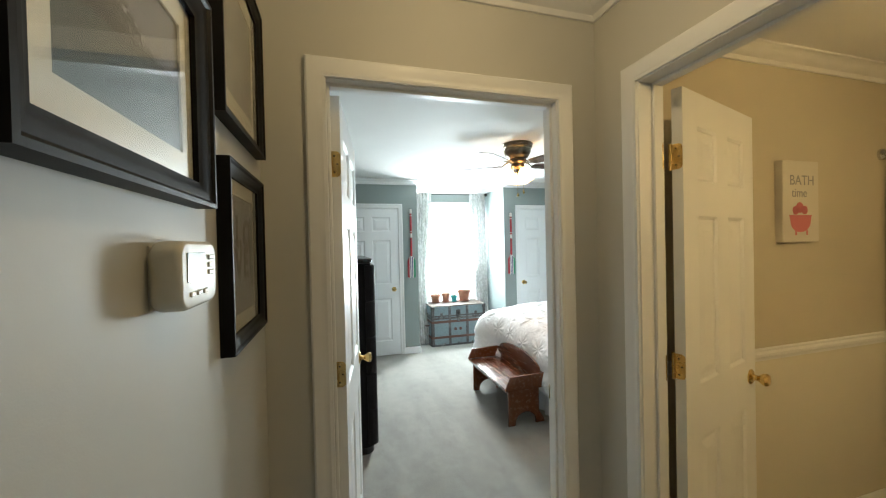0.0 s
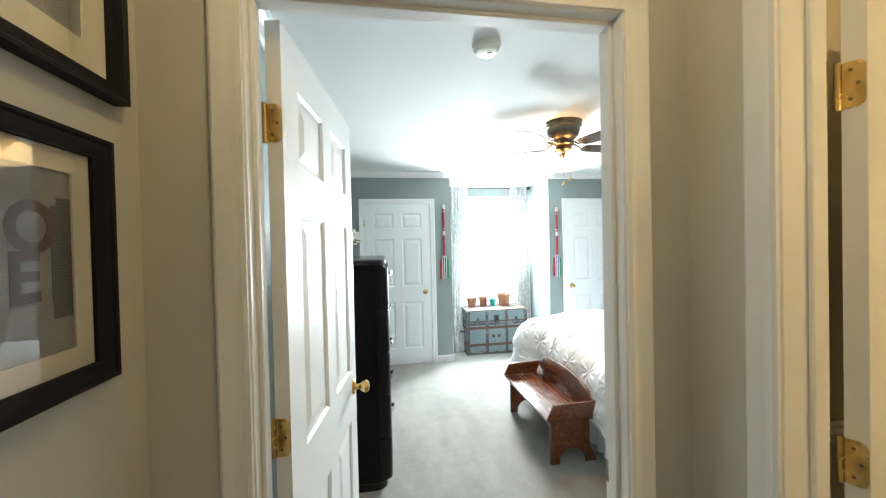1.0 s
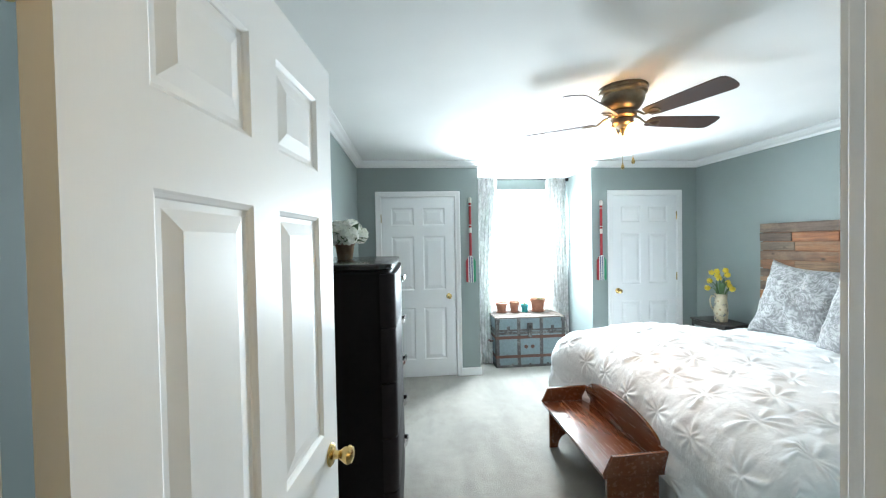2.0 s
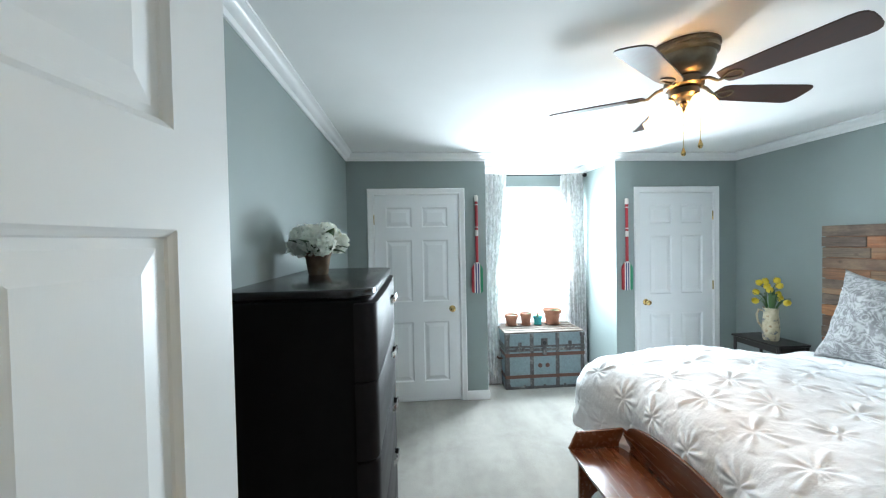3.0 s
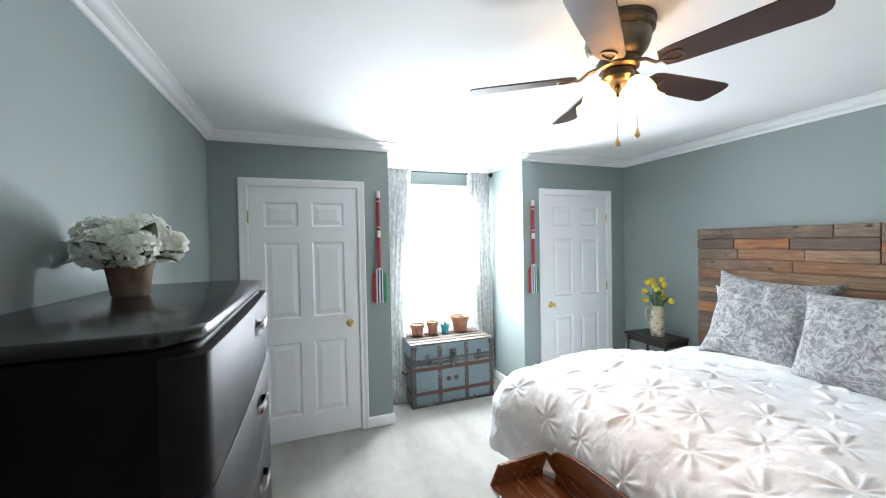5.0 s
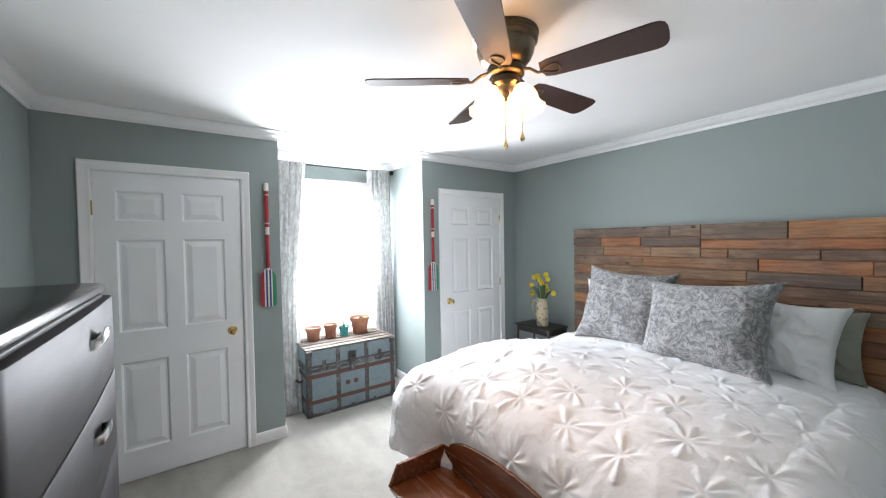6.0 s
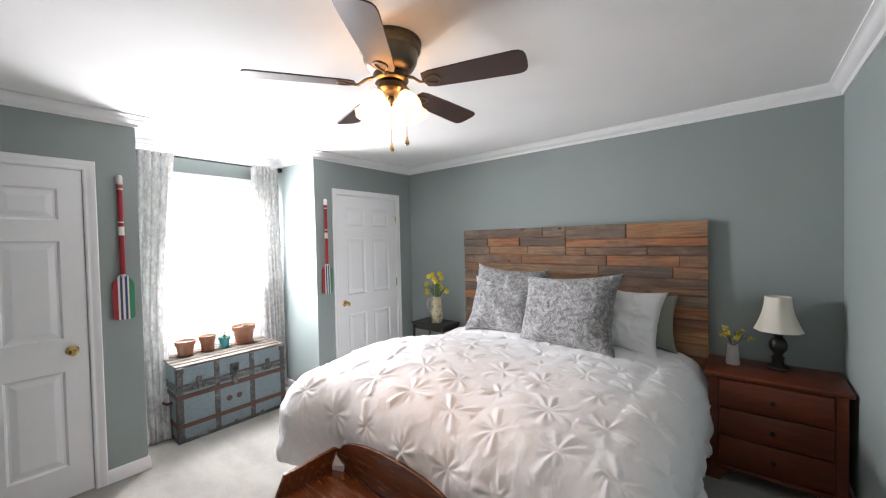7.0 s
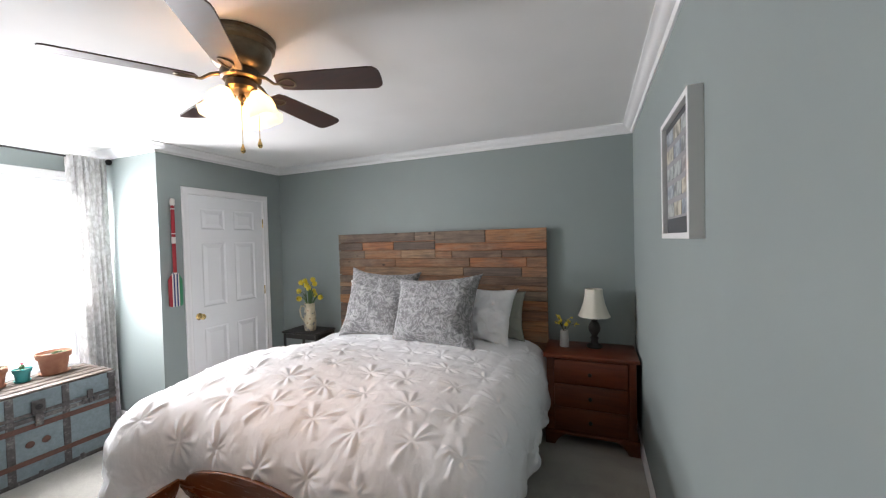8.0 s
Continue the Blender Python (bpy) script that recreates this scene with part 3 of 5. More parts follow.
def six_panel_door(name, m, w, label, knob_x, knobs=(1, -1), hinge_x=0.0, hinge_side=1, t=0.035, zs=(0.0, 0.195, 0.785, 0.985, 1.59, 1.715, 1.91, 2.03), hinges=HINGES):
    """A moulded six-panel leaf: width along x from 0, thickness about y 0, standing at z 0.012."""
    top = thing(name, m, label, "door", kind="structure")
    h, st, mid = zs[-1], 0.108, 0.10
    xs = [0.0, st, (w - mid) / 2, (w + mid) / 2, w - st, w]
    o = 0.012
    y0, y1 = -t / 2, t / 2
    some = [((0, y0, o), (st, y1, o + h)), ((w - st, y0, o), (w, y1, o + h))]
    for a in (0, 2, 4, 6):
        some.append(((st, y0, o + zs[a]), (w - st, y1, o + zs[a + 1])))
    for a in (1, 3, 5):
        some.append(((xs[2], y0, o + zs[a]), (xs[3], y1, o + zs[a + 1])))
    leaf = part("leaf", boxes(*some), M["door"], top)
    for a in (1, 3, 5):
        for b in (1, 3):
            part("panel", ring_panel(xs[b], xs[b + 1], o + zs[a], o + zs[a + 1], t), M["door"], leaf)
    for s in knobs:
        part("knob", lathe_copy(knob_bm(), pose(knob_x, s * t / 2, 0.92, -90 * s)), M["brass"], top, "polished brass door knob", 35)
    for z in hinges:
        y = hinge_side * (t / 2 + 0.004)
        bm = lathe([(0.0, -0.047), (0.0055, -0.046), (0.0055, 0.046), (0.0, 0.047)], 10, pose(hinge_x - 0.004, y, z))
        part("hinge", bm, M["brass"], top, "brass butt hinge", 40)
    return top


def lathe_copy(bm, m):
    bmesh.ops.transform(bm, matrix=m, verts=bm.verts[:])
    return bm


# bedroom doorway and its open leaf
f1 = doorway("door_frame_1", pose(0.602, 1.92, 0), 0.830, 2.051, 0.085, "white moulded frame of the bedroom doorway", 0.030)
d1 = six_panel_door("door_1", pose(0.6265, 2.030, 0, 0, 0, 83.4), 0.770, "white six-panel bedroom door standing wide open", 0.707, (1, -1), 0.0, 1)


def plate(y0, y1, z, round_low):
    """The outline of a hinge leaf with two rounded corners."""
    r, pts = 0.012, []
    e = y0 if round_low else y1
    f = y1 if round_low else y0
    s = 1 if round_low else -1
    pts += [(f, z - 0.044), (e + s * r, z - 0.044), (e + s * 0.3 * r, z - 0.044 + 0.3 * r), (e, z - 0.044 + r)]
    pts += [(e, z + 0.044 - r), (e + s * 0.3 * r, z + 0.044 - 0.3 * r), (e + s * r, z + 0.044), (f, z + 0.044)]
    return pts


def hinge_leaves(door, jamb, jamb_y, jamb_x, sign, hinges=HINGES):
    for z in hinges:
        if jamb:
            part("hinge_plate", slab(plate(jamb_y[0], jamb_y[1], z, True), jamb_x, jamb_x + 0.0025, "x"), M["brass"], jamb, "brass hinge plate")
        part("hinge_plate", slab(plate(-0.0165, 0.0185, z, sign > 0), -0.0028, -0.0003, "x"), M["brass"], door, "brass hinge plate")
        for dz in (-0.028, 0.0, 0.028):
            part("screw", lathe([(0.0, 0.0), (0.0035, 0.0002), (0.003, 0.0008), (0.0, 0.001)], 8, pose(-0.0028, 0.004 if dz else -0.006, z + dz, 0, -90)), M["old_brass"], door)


hinge_leaves(d1, f1, (0.056, 0.086), 0.0003, 1)
part("strike_plate", boxes(((0.8272, 0.0645, 0.890), (0.8298, 0.0845, 0.947)), bevel=0.0006), M["brass"], f1, "brass strike plate")

# bathroom doorway in the hallway wall and its leaf, swung into the bathroom
f2 = doorway("door_frame_2", pose(1.607, 1.707, 0, 0, 0, -90), 0.68, 2.051, 0.10, "white moulded frame of the bathroom doorway", 0.055)
d2 = six_panel_door("door_2", pose(1.760, 1.697, 0, 0, 0, 17.2), 0.645, "white six-panel bathroom door standing open", 0.585, (-1, 1), 0.0, 1)
hinge_leaves(d2, None, None, None, 1)
for z in HINGES:
    part("hinge_plate", slab(plate(0.068, 0.101, z, True), 0.0003, 0.0028, "x"), M["brass"], f2, "brass hinge plate")

# closet doors, shut
doorway("door_frame_3", pose(0.637, 5.80, 0), 0.824, 2.04, 0.12, "white moulded frame round a closet door", 0.040)
six_panel_door("door_3", pose(0.640, 5.820, -0.004), 0.818, "white six-panel closet door, shut", 0.744, (-1,), 0.0, -1)
doorway("door_frame_4", pose(3.333, 5.80, 0), 0.799, 2.04, 0.12, "white moulded frame round a closet door", 0.040)
six_panel_door("door_4", pose(4.129, 5.820, -0.004, 0, 0, 180), 0.793, "white six-panel closet door, shut", 0.735, (1,), 0.0, 1)


def make_window():
    """A white double-hung window with its casing and sill; local x across, y outward, z up from the sill."""
    w, h = 0.90, 1.61
    top = thing("window_1", pose(2.03, 6.60, 0.56), "white double-hung window flooded with daylight", "window", kind="structure")
    frame_bm = boxes(((0, 0.02, 0), (0.03, 0.11, h)), ((w - 0.03, 0.02, 0), (w, 0.11, h)), ((0.03, 0.02, 0), (w - 0.03, 0.11, 0.03)), ((0.03, 0.02, h - 0.03), (w - 0.03, 0.11, h)))
    part("window_frame", frame_bm, M["trim"], top)
    for z0, z1, y in ((0.03, h / 2 + 0.02, 0.045), (h / 2 - 0.02, h - 0.03, 0.08)):
        s = part("sash", boxes(((0.03, y, z0), (0.07, y + 0.03, z1)), ((w - 0.07, y, z0), (w - 0.03, y + 0.03, z1)), ((0.07, y, z0), (w - 0.07, y + 0.03, z0 + 0.04)), ((0.07, y, z1 - 0.04), (w - 0.07, y + 0.03, z1))), M["trim"], top)
        p = part("pane", boxes(((0.07, y + 0.013, z0 + 0.04), (w - 0.07, y + 0.017, z1 - 0.04))), M["glass"], s)
        p.visible_shadow = False
    part("window_sill", boxes(((-0.08, -0.045, -0.025), (w + 0.08, 0.02, 0.0)), bevel=0.004), M["trim"], top)
    part("apron", boxes(((-0.06, -0.014, -0.085), (w + 0.06, 0.0, -0.025)), bevel=0.003), M["trim"], top)
    for nm, lo, hi in (("casing", (-0.062, -0.016, 0.0), (0.0, 0.0, h + 0.062)), ("casing", (w, -0.016, 0.0), (w + 0.062, 0.0, h + 0.062)), ("casing", (0.0, -0.016, h), (w, 0.0, h + 0.062))):
        part(nm, boxes((lo, hi), bevel=0.004), M["trim"], top)
    return top


make_window()


def make_ground():
    k = Mat("bright_overcast_distance")
    k.b.inputs["Base Color"].default_value = (0.7, 0.72, 0.72, 1)
    k.b.inputs["Emission Color"].default_value = (0.95, 0.98, 1, 1)
    k.b.inputs["Emission Strength"].default_value = 2.5
    return k.m


structure("backdrop", boxes(((-14, 20.0, -6), (20, 20.1, 14))), make_ground(), "pale overexposed daylight outside the window", "backdrop")


# ---- bedroom: curtains and rod ----
def make_rod():
    top = thing("curtain_rod", pose(2.42, 6.44, 2.340), "thin black iron curtain rod with round finials", "curtain rod")
    part("rod", tube([(-0.61, 0, 0), (0.61, 0, 0)], 0.008, 10), M["iron"], top, smooth=40)
    for s in (-1, 1):
        part("finial", lathe([(0.0, 0), (0.012, 0.002), (0.012, 0.01), (0.024, 0.022), (0.027, 0.034), (0.02, 0.048), (0.0, 0.053)], 14, pose(s * 0.61, 0, 0, 0, 90 * s)), M["iron"], top, smooth=40)
        part("bracket", boxes(((s * 0.57 - 0.006, 0, -0.006), (s * 0.57 + 0.006, 0.13, 0.006)), ((s * 0.57 - 0.014, 0.122, -0.03), (s * 0.57 + 0.014, 0.13, 0.03))), M["iron"], top)
    return top


make_rod()


def make_curtain_panel(x_top, x_bottom, z_bottom, seed, label):
    """A gathered cotton panel; x_top and x_bottom are its edges at the rod and at its hem."""
    rng = np.random.default_rng(seed)
    nu, nv = 110, 60
    ztop = 2.365
    u, v = np.meshgrid(np.linspace(0, 1, nu), np.linspace(0, 1, nv))
    ph = rng.uniform(0, 6.28, 4)
    warp = u + 0.025 * np.sin(5.1 * u + ph[0]) + 0.015 * np.sin(11 * u + ph[1])
    amp = 0.030 + 0.012 * v
    y = 6.44 + amp * np.sin(2 * np.pi * 6.0 * warp + 0.5 * np.sin(3 * v + ph[2])) + 0.008 * np.sin(2 * np.pi * 15 * u + ph[3] + 2 * v) + 0.02 * np.sin(2.5 * v + ph[1]) * v
    y = y - 0.26 * np.clip((v - 0.45) / 0.55, 0, 1) ** 1.6 * (1 if x_top[0] < 2.4 else 0)
    x = (x_top[0] + (x_top[1] - x_top[0]) * u) * (1 - v) + (x_bottom[0] + (x_bottom[1] - x_bottom[0]) * u) * v
    x = x + 0.012 * np.sin(2 * np.pi * 6.0 * warp + 1.5)
    z = ztop + (z_bottom - ztop) * v
    z = z - 0.010 * np.abs(np.sin(np.pi * 6.0 * warp)) * (v < 0.02)
    verts = np.stack([x, y, z], -1).reshape(-1, 3)
    faces = [(j * nu + i, j * nu + i + 1, (j + 1) * nu + i + 1, (j + 1) * nu + i) for j in range(nv - 1) for i in range(nu - 1)]
    me = bpy.data.meshes.new("curtain")
    me.from_pydata(verts.tolist(), [], faces)
    me.shade_smooth()
    me.materials.append(M["curtain"])
    ob = new("curtain", me)
    s = ob.modifiers.new("thickness", "SOLIDIFY")
    s.thickness = 0.002
    return tagged(ob, label, "curtain", "window curtains")


make_curtain_panel((1.79, 2.10), (1.755, 1.945), 0.012, 3, "white curtain panel with grey print pooling at the carpet")
make_curtain_panel((2.77, 3.03), (2.84, 3.05), 0.014, 8, "white curtain panel with grey print behind the trunk")


# ---- bedroom: bed ----
def make_bed():
    top = thing("bed", pose(4.36, 3.855, 0), "wide bed with a reclaimed pallet-wood headboard against the wall", "bed")
    part("mattress", boxes(((-1.88, -0.96, 0.36), (-0.06, 0.90, 0.62)), bevel=0.06, segments=4), M["linen"], top, smooth=50)
    part("box_spring", boxes(((-1.90, -0.95, 0.14), (-0.06, 0.89, 0.36)), bevel=0.02, segments=2), M["linen"], top, smooth=50)
    # gathered skirt
    path = []
    for a, b in (((-0.06, -0.985), (-1.92, -0.985)), ((-1.97, -0.93), (-1.97, 0.87)), ((-1.92, 0.93), (-0.06, 0.93))):
        n = int(max(abs(a[0] - b[0]), abs(a[1] - b[1])) / 0.012)
        path += [(a[0] + (b[0] - a[0]) * k / n, a[1] + (b[1] - a[1]) * k / n) for k in range(n + 1)]
    bm = bmesh.new()
    rows = []
    for j in range(7):
        f = j / 6
        row = []
        for k, (x, y) in enumerate(path):
            w = (0.006 + 0.010 * f) * math.sin(k * 0.8 + 1.7 * math.sin(k * 0.13)) + 0.006 * f * math.sin(k * 0.21)
            dx, dy = (w, 0) if -0.94 < y < 0.9 else (0, w)
            o = 0.02 * f
            row.append(bm.verts.new((x + dx - (o if -0.94 < y < 0.9 else 0), y + dy + (-o if y < -0.94 else o if y > 0.9 else 0), 0.40 - 0.395 * f)))
        rows.append(row)
    for a, b in zip(rows, rows[1:]):
        for k in range(len(path) - 1):
            bm.faces.new((a[k], a[k + 1], b[k + 1], b[k]))
    part("bed_skirt", bm, M["skirt"], top, "white gathered cotton bed skirt", 60)
    head = part("headboard", boxes(((-0.020, -1.06, 0.30), (0.016, 1.06, 1.645)), ((-0.018, -0.95, 0.0), (0.014, -0.86, 0.30)), ((-0.018, 0.86, 0.0), (0.014, 0.95, 0.30))), M["pallet"], top, "headboard of mixed reclaimed pallet boards")
    # boards: fractions run from the window end to the lamp end
    rows = [(1.650, 1.560, [0, 0.42, 0.52]), (1.650, 1.530, [0.52, 0.75, 1]), (1.560, 1.478, [0, 0.14, 0.31, 0.52]), (1.530, 1.463, [0.52, 1]), (1.478, 1.395, [0, 0.15, 0.35, 0.52]), (1.463, 1.395, [0.52, 0.60, 0.82, 1])]
    z, cuts = 1.395, [[0, 0.32, 0.68, 0.92, 1], [0, 0.15, 0.65, 0.9, 1], [0, 0.42, 0.72, 1], [0, 0.5, 1], [0, 0.3, 0.62, 1], [0, 0.45, 0.8, 1], [0, 0.2, 0.7, 1], [0, 0.55, 1], [0, 0.35, 0.75, 1], [0, 0.5, 0.85, 1], [0, 0.25, 0.6, 1], [0, 0.4, 1]]
    for c, h in zip(cuts, [0.086, 0.084, 0.078, 0.044, 0.086, 0.088, 0.09, 0.09, 0.088, 0.09, 0.09, 0.09]):
        rows.append((z, z - h, c))
        z -= h
    rng = random.Random(5)
    for z1, z0, c in rows:
        for a, b in zip(c, c[1:]):
            y1, y0 = 1.075 - 2.15 * a, 1.075 - 2.15 * b
            d = rng.uniform(0.014, 0.022)
            j = rng.uniform(-0.002, 0.002)
            part("board", boxes(((-0.020 - d, y0 + 0.002, z0 + 0.0028 + j), (-0.0205, y1 - 0.002, z1 - 0.0028 + j * 0.5)), bevel=0.0025), M["pallet"], head)
    return top


make_bed()


def smoothstep(a, b, x):
    q = np.clip((x - a) / (b - a), 0, 1)
    return q * q * (3 - 2 * q)


def fbm(x, y, scale, seed, octaves=3):
    """Smooth value noise on arrays."""
    out, amp = np.zeros_like(x), 1.0
    for o in range(octaves):
        rng = np.random.default_rng(seed + o)
        grid = rng.uniform(-1, 1, (64, 64))
        a, b = x * scale * 2**o + 100, y * scale * 2**o + 100
        i, j = np.floor(a).astype(int), np.floor(b).astype(int)
        f, g = a - i, b - j
        f, g = f * f * (3 - 2 * f), g * g * (3 - 2 * g)
        p = lambda di, dj: grid[(i + di) % 64, (j + dj) % 64]
        out += amp * (p(0, 0) * (1 - f) * (1 - g) + p(1, 0) * f * (1 - g) + p(0, 1) * (1 - f) * g + p(1, 1) * f * g)
        amp *= 0.5
    return out


def make_duvet():
    """A pinch-pleated duvet draped over the mattress: sheet coordinates s towards the foot, q across."""
    x_head, x_foot, y_near, y_far, ztop, r = 4.26, 2.375, 3.025, 4.645, 0.690, 0.26
    drop_foot, drop_side = 0.64, 0.61
    step = 0.0062
    s = np.arange(0, x_head - x_foot + drop_foot, step)
    q = np.arange(-drop_side, y_far - y_near + drop_side, step)
    S, Q = np.meshgrid(s, q, indexing="ij")
    L, W = x_head - x_foot, y_far - y_near
    # the foot edge runs askew: drawn further out at the window corner
    askew = L - 0.04 - 0.12 * (1 - smoothstep(0.74, 1.0, np.clip(Q, 0, W) / W))
    S = np.where(S > 0.5, 0.5 + (S - 0.5) * (askew + drop_foot - 0.5) / (L + drop_foot - 0.5), S)
    ins, inq = np.minimum(S, askew), np.clip(Q, 0, W)
    ds, dq = S - ins, Q - inq
    d = np.hypot(ds, dq) + 1e-9
    reach = np.maximum(np.abs(ds) / drop_foot, np.abs(dq) / drop_side)
    us, uq = ds / d, dq / d
    d = reach * (drop_foot * np.abs(us) ** 2 + drop_side * np.abs(uq) ** 2) + 1e-9
    ang = np.clip(d / r, 0, math.pi / 2)
    down = np.maximum(d - r * math.pi / 2, 0)
    wave = 0.022 * smoothstep(0.1, 0.45, d) * (np.sin(9.5 * (S + Q) + 2.2 * np.sin(3.1 * Q)) + 0.6 * np.sin(23 * (S - 0.7 * Q)))
    out = r * np.sin(ang) - 0.02 * down + wave * smoothstep(0.0, 0.16, down)
    low = r * (1 - np.cos(ang)) + down * 0.98
    crown = 0.05 * (1 - ((inq - W / 2) / (W / 2)) ** 4) * (1 - ((ins - L * 0.45) / (L * 0.6)) ** 4)
    # the filling has slid towards the foot and the window side
    crown = crown + (0.075 * smoothstep(0.30, 0.85, inq / W) + 0.02) * smoothstep(0.25 * L, 0.70 * L, ins) * (1 - 0.55 * smoothstep(0.72 * L, L, ins))
    P = np.stack([x_head - ins - us * out, y_near + inq + uq * out, ztop + crown - low], -1)
    ca, sa = np.cos(ang), np.sin(ang)
    N = np.stack([-us * sa, uq * sa, ca], -1)
    # pinches on a staggered lattice
    pitch = 0.255
    rng = np.random.default_rng(12)
    h = np.zeros_like(S)
    near = np.full_like(S, 9.0)
    second = np.full_like(S, 9.0)
    pa, pb, idx = np.zeros_like(S), np.zeros_like(S), np.zeros(S.shape, int)
    centres = []
    for i in range(-3, 14):
        for j in range(-4, 14):
            centres.append((i * pitch + rng.uniform(-0.018, 0.018), (j + 0.5 * (i % 2)) * pitch * 1.02 + rng.uniform(-0.018, 0.018)))
    for n, (a, b) in enumerate(centres):
        e = np.hypot(S - a, Q - b)
        hit = e < near
        second = np.where(hit, near, np.minimum(second, e))
        near = np.where(hit, e, near)
        pa, pb, idx = np.where(hit, S - a, pa), np.where(hit, Q - b, pb), np.where(hit, n, idx)
    # sharp creases run out from every pinch, each of its own length and height
    fi = np.arctan2(pb, pa) + 0.035 * fbm(S, Q, 7, 50, 2)
    ray = np.zeros_like(S)
    count = 10
    base = rng.uniform(0, 6.28, len(centres))
    for k in range(count):
        way = base + 2 * math.pi * k / count + rng.uniform(-0.22, 0.22, len(centres))
        length = rng.uniform(0.10, 0.215, len(centres)) * np.where(rng.uniform(0, 1, len(centres)) < 0.35, 0.55, 1.0)
        tall = rng.uniform(0.0065, 0.0150, len(centres))
        turn = fi - way[idx]
        along, across = near * np.cos(turn), near * np.sin(turn)
        width = 0.0080 + 0.085 * np.clip(along, 0, 0.2)
        ridge = np.exp(-((across / width) ** 2)) * (along > 0)
        ray = np.maximum(ray, tall[idx] * ridge * smoothstep(0.0, 0.018, along) * (1 - smoothstep(0.25, 1.0, along / length[idx])))
    seam = smoothstep(0.0, 0.03, second - near)
    ray = ray * seam
    puff = 0.0095 * smoothstep(0.0, 0.11, near)
    pinch = 0.009 * np.exp(-((near / 0.011) ** 2)) - 0.004 * np.exp(-((near / 0.035) ** 2))
    loose = 0.007 * fbm(S, Q, 3.4, 70, 3) + 0.002 * np.abs(fbm(S, Q, 13.0, 80, 2))
    crease = 0.0014 * (1 - np.abs(fbm(S, Q, 6.5, 90, 2))) ** 6 + 0.0012 * (1 - np.abs(fbm(S + 0.3 * Q, Q, 11.0, 95, 2))) ** 8
    h = puff + ray + pinch + loose + crease
    P = P + N * h[..., None]
    P[..., 2] = np.maximum(P[..., 2], 0.02)
    ns, nq = S.shape
    faces = [(i * nq + j, i * nq + j + 1, (i + 1) * nq + j + 1, (i + 1) * nq + j) for i in range(ns - 1) for j in range(nq - 1)]
    me = bpy.data.meshes.new("duvet")
    me.from_pydata(P.reshape(-1, 3).tolist(), [], faces)
    me.shade_smooth()
    me.materials.append(M["duvet"])
    ob = new("duvet", me)
    sol = ob.modifiers.new("thickness", "SOLIDIFY")
    sol.thickness, sol.offset = 0.012, -1
    return tagged(ob, "white pinch-pleated duvet spread over the bed", "duvet")


make_duvet()


def make_pillow(name, m, w, h, t, material, label, category, seed, ears=0.06, crumple=1.0, group=""):
    """A stuffed pillow, w across, h high, its back at y 0; soft creases and pulled-out corners."""
    n = 56
    rng = np.random.default_rng(seed)
    a, b = np.meshgrid(np.linspace(-1, 1, n), np.linspace(-1, 1, n), indexing="ij")
    edge = np.maximum(1 - np.abs(a) ** 2.6, 0) * np.maximum(1 - np.abs(b) ** 2.6, 0)
    bulge = edge**0.36
    pull = 1 - 0.03 * (1 - np.abs(a * b)) * np.maximum(np.abs(a), np.abs(b)) ** 3
    X = a * w / 2 * (1 - 0.045 * (1 - b**2) * np.abs(a) ** 4) * (1 + ears * np.abs(a * b) ** 4) * pull
    Z = b * h / 2 * (1 - 0.055 * (1 - a**2) * np.abs(b) ** 4) * (1 + ears * np.abs(a * b) ** 4) * pull
    wr = (0.014 * fbm(a, b, 2.2, seed, 3) + 0.012 * (1 - np.abs(fbm(a + 0.4 * b, b, 2.6, seed + 30, 2))) ** 5 - 0.01 * np.exp(-((np.abs(a * b) - 0.6) / 0.12) ** 2)) * bulge + 0.008 * np.sin(9 * np.arctan2(b, a) + seed) * np.abs(a * b) * bulge
    wr = wr * crumple
    Y = bulge * t / 2
    front = np.stack([X, -(Y + wr), Z], -1).reshape(-1, 3)
    back = np.stack([X, Y * 0.8 + wr, Z], -1).reshape(-1, 3)
    bm = bmesh.new()
    f = [bm.verts.new(v) for v in front]
    g = [bm.verts.new(v) for v in back]
    for i in range(n - 1):
        for j in range(n - 1):
            k = (i * n + j, (i + 1) * n + j, (i + 1) * n + j + 1, i * n + j + 1)
            bm.faces.new([f[q] for q in k])
            bm.faces.new([g[q] for q in k][::-1])
    bmesh.ops.remove_doubles(bm, verts=bm.verts[:], dist=0.0008)
    bmesh.ops.recalc_face_normals(bm, faces=bm.faces[:])
    ob = part(name, bm, material, None, "", 80, m)
    return tagged(ob, label, category, group)


def leaning(x, y, z, lean, turn, roll=0.0):
    """Stands a pillow that faces -y up against the headboard, facing the foot of the bed."""
    return pose(x, y, z) @ pose(0, 0, 0, 0, 0, -90 + turn) @ pose(0, 0, 0, -lean, 0, 0) @ pose(0, 0, 0, 0, roll, 0)


